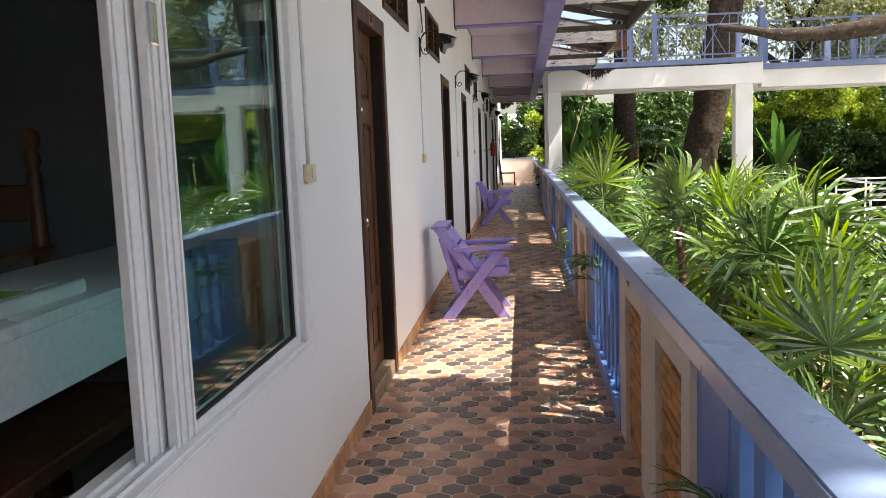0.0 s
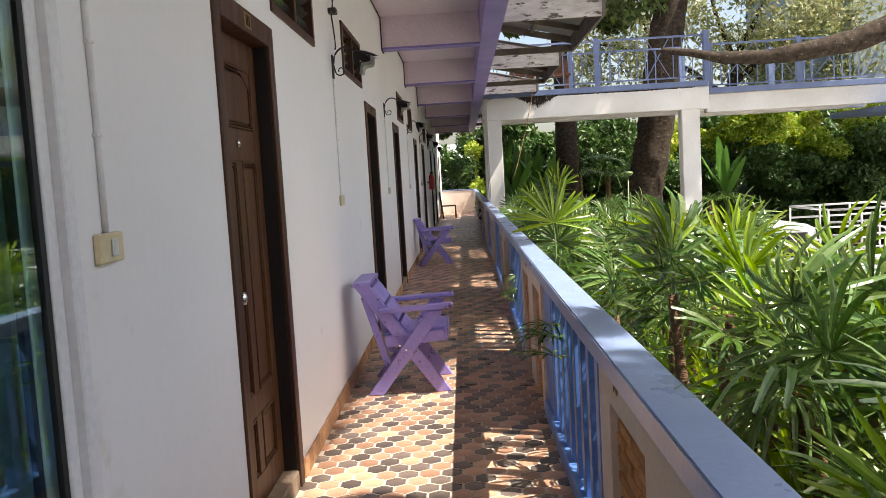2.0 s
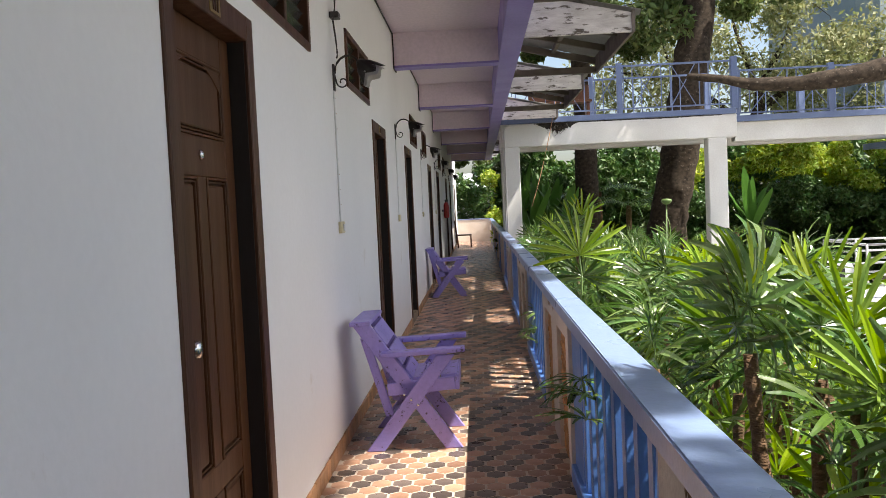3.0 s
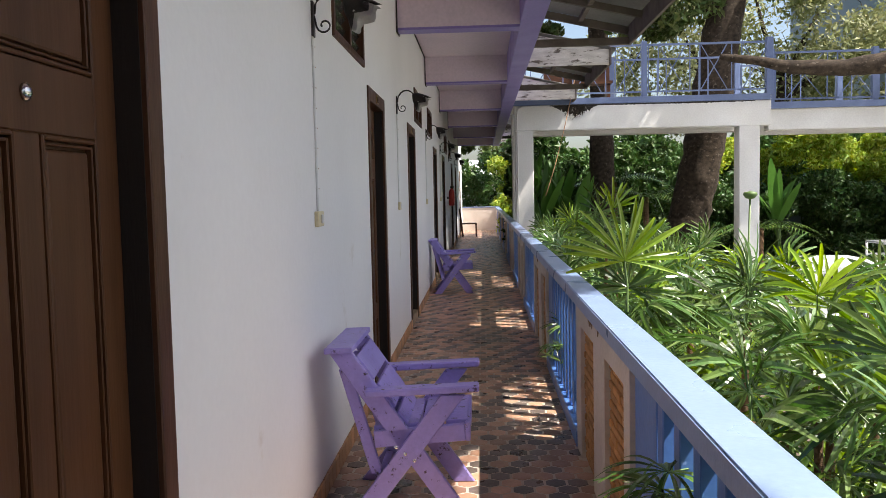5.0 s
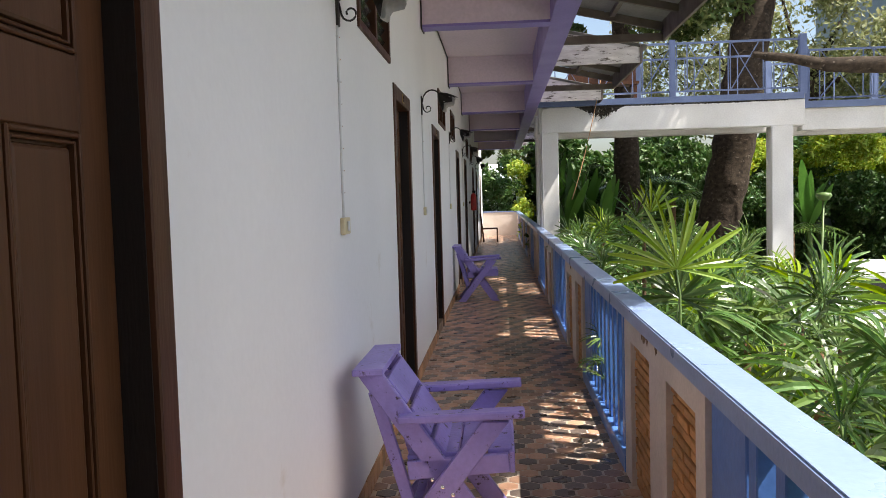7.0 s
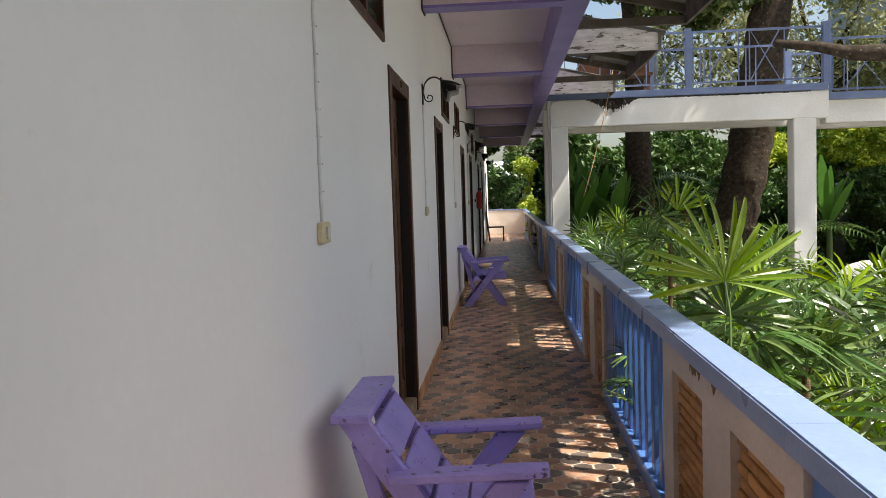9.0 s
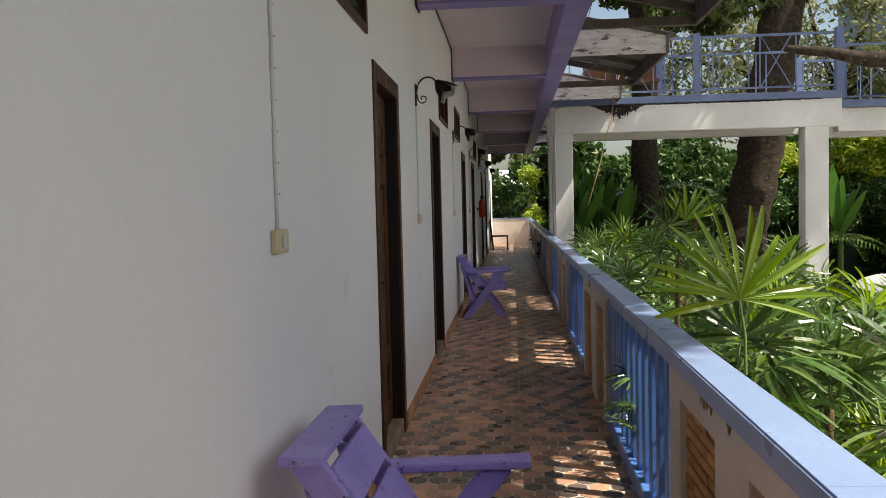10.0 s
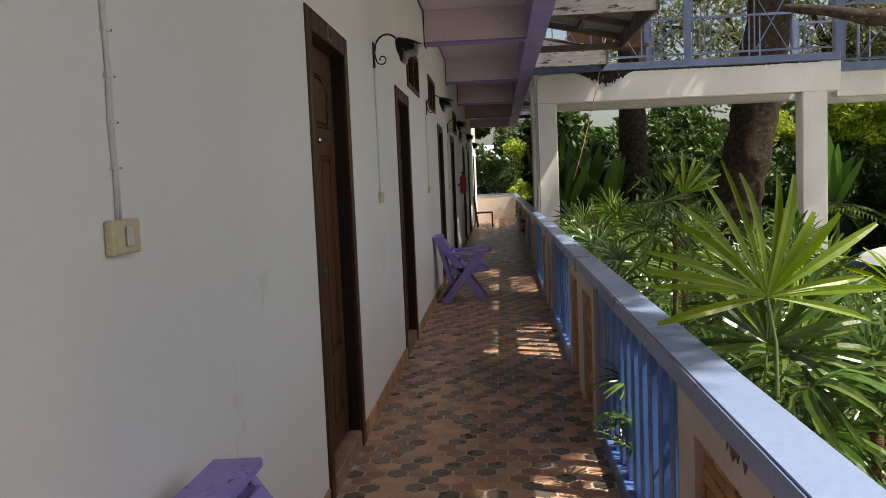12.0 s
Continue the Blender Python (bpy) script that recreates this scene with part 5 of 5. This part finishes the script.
def fan_mesh(name, seed, blades, length, width, material, droop, spread=250):
    """A fan leaf at the end of its petiole: folded blades with blunt tips from one point."""
    r = random.Random(seed)
    bm = bmesh.new()
    for k in range(blades):
        a = radians(-spread / 2 + spread * k / (blades - 1) + r.uniform(-5, 5))
        ln = length * (1.0 - 0.24 * abs(k / (blades - 1) - 0.5) * 2) * r.uniform(0.84, 1.08)
        w = width * r.uniform(0.75, 1.2)
        lift = 0.20 + r.uniform(-0.12, 0.12)
        dr = droop * r.uniform(0.5, 1.6)
        d = Vector((math.cos(a), math.sin(a), 0))
        s = Vector((-math.sin(a), math.cos(a), r.uniform(-0.35, 0.35))).normalized()
        rows = []
        for j in range(6):
            f = j / 5
            c = d * (ln * (f - 0.12 * dr * f * f)) + Vector((0, 0, ln * (lift * f - dr * f ** 2.4)))
            hw = w / 2 * (0.2 + 0.8 * min(1, f * 2.2)) * (1.0 if f < 0.7 else 1.0 - 0.62 * (f - 0.7) / 0.3)
            rows.append([bm.verts.new(c - s * hw + Vector((0, 0, hw * 0.45))), bm.verts.new(c), bm.verts.new(c + s * hw + Vector((0, 0, hw * 0.45)))])
        for p, q in zip(rows, rows[1:]):
            for j in (0, 1):
                bm.faces.new((p[j], p[j + 1], q[j + 1], q[j]))
    bmesh.ops.recalc_face_normals(bm, faces=bm.faces[:])
    first = len(bm.faces)
    tube(bm, [(-STALK * length, 0, -0.10 * length), (-STALK * length * 0.5, 0, 0.0), (0, 0, 0)], [0.0055, 0.0045, 0.0035], 5, False)
    bm.faces.ensure_lookup_table()
    for f in bm.faces[first:]:
        f.material_index = 1
    me = bpy.data.meshes.new(name)
    bm.to_mesh(me)
    bm.free()
    me.materials.append(material)
    me.materials.append(M["petiole"])
    return me


LEAF = 0.36
FANS = [fan_mesh("fan", 100 + i, n, LEAF * k, w, M["palm"], dr, sp) for i, (n, k, w, dr, sp) in enumerate(
    ((15, 0.95, 0.028, 0.18, 225), (17, 0.95, 0.025, 0.30, 280), (13, 0.92, 0.031, 0.25, 200), (18, 0.95, 0.023, 0.45, 300), (16, 1.0, 0.026, 0.62, 260), (12, 1.0, 0.032, 0.5, 190), (14, 0.95, 0.029, 0.85, 240)))]
YOUNG = [fan_mesh("fan", 120 + i, n, LEAF * k, w, M["palm_young_lit"], dr, sp) for i, (n, k, w, dr, sp) in enumerate(((15, 1.0, 0.025, 0.12, 215), (12, 1.0, 0.029, 0.3, 190), (9, 0.95, 0.029, 0.2, 120)))]
DRY = [fan_mesh("fan", 140, 8, 0.3, 0.03, M["palm_dry"], 1.2, 240)]


def add_fan(t, base, yaw, pitch, mesh, scale=1.0, roll=0.0):
    """One leaf, its petiole starting at base and rising at the pitch."""
    ob = new("leaf", mesh)
    ob.parent = t
    ob.matrix_parent_inverse = t.matrix_basis.inverted()
    ob.matrix_basis = pose(*base, 0, -pitch, yaw) @ pose(0, 0, 0, roll, 0, 0) @ Matrix.Scale(scale, 4) @ Matrix.Translation((STALK * LEAF, 0, 0.10 * LEAF))
    return ob


def palm_thing(x, y, label="clumping lady palm with fan leaves on fibrous brown stems"):
    return thing("lady_palm", (x, y, GROUND), label, "palm", "lady palms along the railing")


def palm_stem(t, x, y, zt, r, leaves, young=0.2, drop=0.4, stout=1.0, size=0.8):
    """A ringed fibrous stem with its spiral of fan leaves."""
    lean = (r.uniform(-0.09, 0.09), r.uniform(-0.12, 0.12))
    n = 20
    pts = [(x + lean[0] * (k / n) ** 1.5, y + lean[1] * (k / n) ** 1.5, GROUND - 0.05 + (zt - GROUND) * k / n) for k in range(n + 1)]
    part("stem", tube(bmesh.new(), pts, [(0.020 + (0.005 if k % 2 else 0) - 0.004 * k / n) * stout * (1 + 0.16 * r.uniform(-1, 1)) for k in range(n + 1)], 7), M["stem"], t)
    tx, ty = pts[-1][0], pts[-1][1]
    if r.random() < 0.3:
        hgt = r.uniform(0.2, 0.38)
        part("spear", tube(bmesh.new(), [(tx, ty, zt - 0.03), (tx + 0.015, ty, zt + hgt * 0.6), (tx + 0.03, ty + 0.02, zt + hgt)], [0.008, 0.008, 0.003], 5), M["petiole"], t, "unopened green leaf spear")
    g = r.uniform(0, 360)
    for k in range(leaves):
        f = k / max(1, leaves - 1)
        base = (tx, ty, zt - drop * f * r.uniform(0.6, 1.0))
        u = r.random()
        mesh = r.choice(YOUNG) if (f < 0.4 and u < young * 1.3) else (DRY[0] if f > 0.9 and u < 0.2 else r.choice(FANS))
        pitch = 76 - 62 * f + r.uniform(-18, 18)
        yaw = g + 137.5 * k + r.uniform(-18, 18)
        out = math.cos(radians(yaw)) * math.cos(radians(pitch))
        sc = size * r.uniform(0.72, 1.15)
        if tx + out * 0.45 * sc < RX + 0.16:
            if base[2] < 0.4:
                continue
            pitch = max(pitch, 66)
        add_fan(t, base, yaw, pitch, mesh, sc, r.uniform(-40, 40))


random.seed(17)
# bare-stemmed old clumps by the first stretch of railing
for i, (x, y, zt, n, yo) in enumerate(((0.95, 5.6, 0.80, 6, 0.3), (0.97, 5.33, 0.72, 6, 0.4), (1.27, 5.86, 0.80, 6, 0.4), (0.90, 6.25, 0.95, 7, 0.6), (1.12, 6.05, 0.70, 6, 0.4), (1.42, 6.3, 0.85, 6, 0.3),
                                       (1.10, 5.05, 0.62, 6, 0.5), (0.92, 6.95, 0.70, 7, 0.6), (1.20, 7.3, 0.82, 7, 0.3), (0.96, 4.75, 0.55, 5, 0.3), (1.5, 5.3, 0.78, 6, 0.4), (1.3, 4.5, 0.66, 6, 0.5))):
    r = random.Random(300 + i)
    t = palm_thing(x, y, "old lady palm with bare brown stems and fan leaves on top")
    palm_stem(t, x, y, zt, r, n, yo, 0.16, 1.15, 0.80)
    for j in range(4):
        palm_stem(t, x + r.uniform(-0.04, 0.3), y + r.uniform(-0.25, 0.25), zt - r.uniform(0.05, 0.45), r, (4, 4, 2, 1)[j], yo, 0.12, 1.1, 0.75)
# a pale fan turned to the walk
t = palm_thing(0.80, 4.18, "lady palm with one broad pale green fan")
r = random.Random(41)
palm_stem(t, 0.86, 4.3, 0.45, r, 3, 0.3, 0.25, 1.0, 0.75)
add_fan(t, (0.79, 4.15, 0.64), 92, 76, fan_mesh("fan", 163, 18, LEAF, 0.024, M["palm"], 0.14, 215), 0.72, 0)
# the palm that holds up a bright yellow-green fan
t = palm_thing(0.75, 10.0, "lady palm holding up one bright yellow-green fan")
part("stem", tube(bmesh.new(), [(0.80, 10.06, GROUND - 0.05), (0.78, 10.04, -0.2), (0.76, 10.02, 0.58)], [0.026, 0.020, 0.014], 7), M["stem"], t)
BIG = fan_mesh("fan", 160, 17, LEAF, 0.023, M["palm_young_lit"], 0.16, 200)
add_fan(t, (0.755, 9.86, 0.69), 94, 64, BIG, 1.32, 8)
add_fan(t, (0.76, 10.02, 0.58), 20, 48, FANS[4], 1.0, 20)
add_fan(t, (0.76, 10.02, 0.60), 60, 66, FANS[0], 0.95, 10)
add_fan(t, (0.76, 10.02, 0.52), -35, 40, FANS[6], 1.0, 0)
add_fan(t, (0.76, 10.02, 0.50), 5, 30, FANS[3], 1.05, -15)
add_fan(t, (0.76, 10.02, 0.42), -70, 25, FANS[5], 0.9, 10)
# palms that stand out further along
for i, (x, y, zt, n) in enumerate(((1.02, 15.42, 0.85, 11), (1.05, 12.73, 1.02, 8), (1.2, 9.25, 0.75, 8), (1.35, 8.6, 0.78, 8), (1.6, 8.0, 0.85, 8), (1.0, 8.2, 0.55, 8), (1.25, 7.9, 0.62, 8))):
    palm_stem(palm_thing(x, y), x, y, zt, random.Random(500 + i), n, 0.25, 0.35, 1.0, 0.85)
t = thing("leaf_bud", (1.24, 9.25, GROUND), "round green bud on a tall thin stalk among the palms", "plant")
part("stalk", tube(bmesh.new(), [(1.24, 9.25, GROUND), (1.22, 9.25, 0.5), (1.24, 9.24, 1.33)], [0.009, 0.007, 0.005], 5), M["petiole"], t)
part("bud", lathe(bmesh.new(), [(0.0, -0.02), (0.022, -0.014), (0.036, 0.004), (0.03, 0.016), (0.0, 0.02)], 10, (1.24, 9.24, 1.345)), M["petiole"], t)
# the rest of the bed
k = 20
for yy in np.arange(2.9, 19.6, 0.52):
    for xx in (0.92, 1.3, 1.75, 2.25, 2.85):
        x = xx + random.uniform(-0.14, 0.18)
        y = yy + random.uniform(-0.25, 0.25)
        k += 1
        if xx > 2.5 and random.random() < (0.6 if y < 9 else 0.25):
            continue
        if 3.9 < y < 7.5 and xx < 1.6 and random.random() < 0.92:
            continue
        if abs(y - 9.8) < 0.9 and x < 1.15:
            x += 0.35
        zt = random.choice((random.uniform(-0.5, 0.0), random.uniform(0.05, 0.5), random.uniform(0.1, 0.6)))
        if y > 10.5:
            zt += 0.14
        elif xx > 1.5:
            zt -= 0.12 if xx < 2 else 0.28
        r = random.Random(k)
        t = palm_thing(x, y)
        # larger yellow share before y 9.5 paints in leaves lit by the sun
        palm_stem(t, x, y, zt, r, r.randint(7, 9), 0.5 if y < 9.5 else 0.2, 0.42, 1.0, 0.86)
        if r.random() < 0.65:
            palm_stem(t, x + r.uniform(-0.12, 0.22), y + r.uniform(-0.25, 0.25), zt - r.uniform(0.2, 0.6), r, 6, 0.1, 0.4, 1.0, 0.86)
# sprigs pushing through the slats
for y0, z0, sprig in ((10.95, 0.10, ((170, 25), (200, 45), (150, 5), (185, -5), (140, 40))), (7.35, 0.42, ((195, 8), (215, 20), (175, -2), (205, 0))), (3.95, 0.32, ((180, 10), (200, 25)))):
    t = thing("palm_seedling", (0.62, y0, FL), "small palm seedling poking through the blue slats", "palm", "palm seedlings in the railing")
    for k, (yw, pt) in enumerate(sprig):
        add_fan(t, (0.58, y0 + 0.06 * k, z0 + 0.05 * k), yw, pt, FANS[k % 5], 0.5 if y0 > 10 else 0.65)

# peeled paint under the handrail
for yc, ln in ((9.25, 0.16), (8.98, 0.05), (5.7, 0.07), (13.1, 0.1)):
    t = thing("peeled_paint", (RX, yc, 0.74), "patch of peeled paint baring brown render", "peeled paint", "peeled paint patches")
    bm = bmesh.new()
    n = 9
    rim = [(yc - ln / 2 + ln * k / n, 0.7515) for k in range(n + 1)] + [(yc + ln / 2 - ln * k / n, 0.745 - random.uniform(0.004, 0.042)) for k in range(n + 1)]
    f = bm.faces.new([bm.verts.new((RX - 0.0005, a, b)) for a, b in rim])
    e = bmesh.ops.extrude_face_region(bm, geom=[f])
    bmesh.ops.translate(bm, vec=(-0.002, 0, 0), verts=[v for v in e["geom"] if isinstance(v, bmesh.types.BMVert)])
    part("flake", bm, M["mortar"], t)

# ---- bricks of the railing piers ----
def brick_mesh(ln):
    return mesh_of(soften(box(bmesh.new(), -0.012, 0.012, -ln / 2, ln / 2, -0.0175, 0.0175), 0.004), "brick", M["brick"])


BR_L = 0.19
BRICKS = {}
for i, (p, pan, zt) in enumerate(PANELS):
    far = bmesh.new()
    near = 0 < i < 4
    for a, b in pan:
        rows = int((zt - FL) / 0.043)
        for rrow in range(rows):
            z = FL + 0.0215 + rrow * 0.043
            y = a - (BR_L / 2 if rrow % 2 else 0)
            while y < b - 0.01:
                y0, y1 = max(y, a) + 0.004, min(y + BR_L, b) - 0.004
                y += BR_L
                ln = round(y1 - y0, 3)
                if ln < 0.015:
                    continue
                dx = random.uniform(-0.003, 0.004)
                if near:
                    if ln not in BRICKS:
                        BRICKS[ln] = brick_mesh(ln)
                    ob = new("brick", BRICKS[ln])
                    ob.parent = p
                    ob.matrix_parent_inverse = p.matrix_basis.inverted()
                    ob.matrix_basis = pose(RX + 0.032 + dx, (y0 + y1) / 2, z, random.uniform(-1, 1), 0, random.uniform(-1.2, 1.2))
                else:
                    box(far, RX + 0.02 + dx, RX + 0.036, y0, y1, z - 0.0175, z + 0.0175)
    if not near:
        tagged(part("bricks", far, M["brick"], p), kind="stuff")
    else:
        far.free()

# ---- skirting tiles ----
base = thing("baseboard", (WX, 5, FL), "terracotta tile skirting along the wall", "skirting", kind="structure")
skirt_me = mesh_of(soften(box(bmesh.new(), -0.006, 0.006, -0.0485, 0.0485, -0.05, 0.05), 0.003), "skirting_tile", M["skirt"])
far = bmesh.new()
yy = 3.0
while yy < Y1:
    if not any(d - 0.05 < yy < d + DOOR_W + 0.05 for d in DOORS):
        if yy < 20:
            ob = new("skirting_tile", skirt_me)
            ob.parent = base
            ob.matrix_parent_inverse = base.matrix_basis.inverted()
            ob.matrix_basis = pose(WX + 0.007, yy, FL + 0.05 + random.uniform(-0.002, 0.002))
        else:
            box(far, WX + 0.001, WX + 0.012, yy - 0.0485, yy + 0.0485, FL, FL + 0.1)
    yy += 0.1
tagged(part("skirting_tiles", far, M["skirt"], base), kind="stuff")

# ---- hexagon floor tiles ----
floor_ob = bpy.data.objects["floor"]
S = 0.0645
HALF = S * math.sqrt(3) / 2


def hexagon(bm, cx, cy, z, s=S - 0.0062):
    rings = [[bm.verts.new((cx + r * math.sin(math.pi / 3 * k), cy + r * math.cos(math.pi / 3 * k), zz)) for k in range(6)] for r, zz in ((s, z - 0.005), (s - 0.0018, z))]
    for k in range(6):
        bm.faces.new((rings[0][k], rings[1][k], rings[1][(k + 1) % 6], rings[0][(k + 1) % 6]))
    bm.faces.new(rings[1])


hexes = []
for mm in ("tile", "tile_dark"):
    bm = bmesh.new()
    hexagon(bm, 0, 0, 0)
    hexes.append(mesh_of(bm, "tile", M[mm]))
random.seed(23)
far = [bmesh.new(), bmesh.new()]
row, count = 0, 0
y = 2.5
while y < Y1 - 0.05:
    x = WX + 0.03 + (HALF if row % 2 else 0)
    j = 0
    while x < RX + 0.02:
        dark = 1 if random.random() < (0.74 if ((2 * j + row % 2 - row) // 2) % 2 == 0 else 0.07) else 0
        z = FL + random.uniform(-0.0012, 0.0006)
        if 6.2 < y < 8.6 and count < 300:
            ob = new("tile", hexes[dark])
            ob.parent = floor_ob
            ob.matrix_basis = pose(x, y, z, random.uniform(-0.3, 0.3), random.uniform(-0.3, 0.3), 0)
            count += 1
        else:
            hexagon(far[dark], x, y, z)
        x += 2 * HALF
        j += 1
    y += 1.5 * S
    row += 1
tagged(part("tiles", far[0], M["tile"], floor_ob), kind="stuff")
tagged(part("tiles", far[1], M["tile_dark"], floor_ob), kind="stuff")
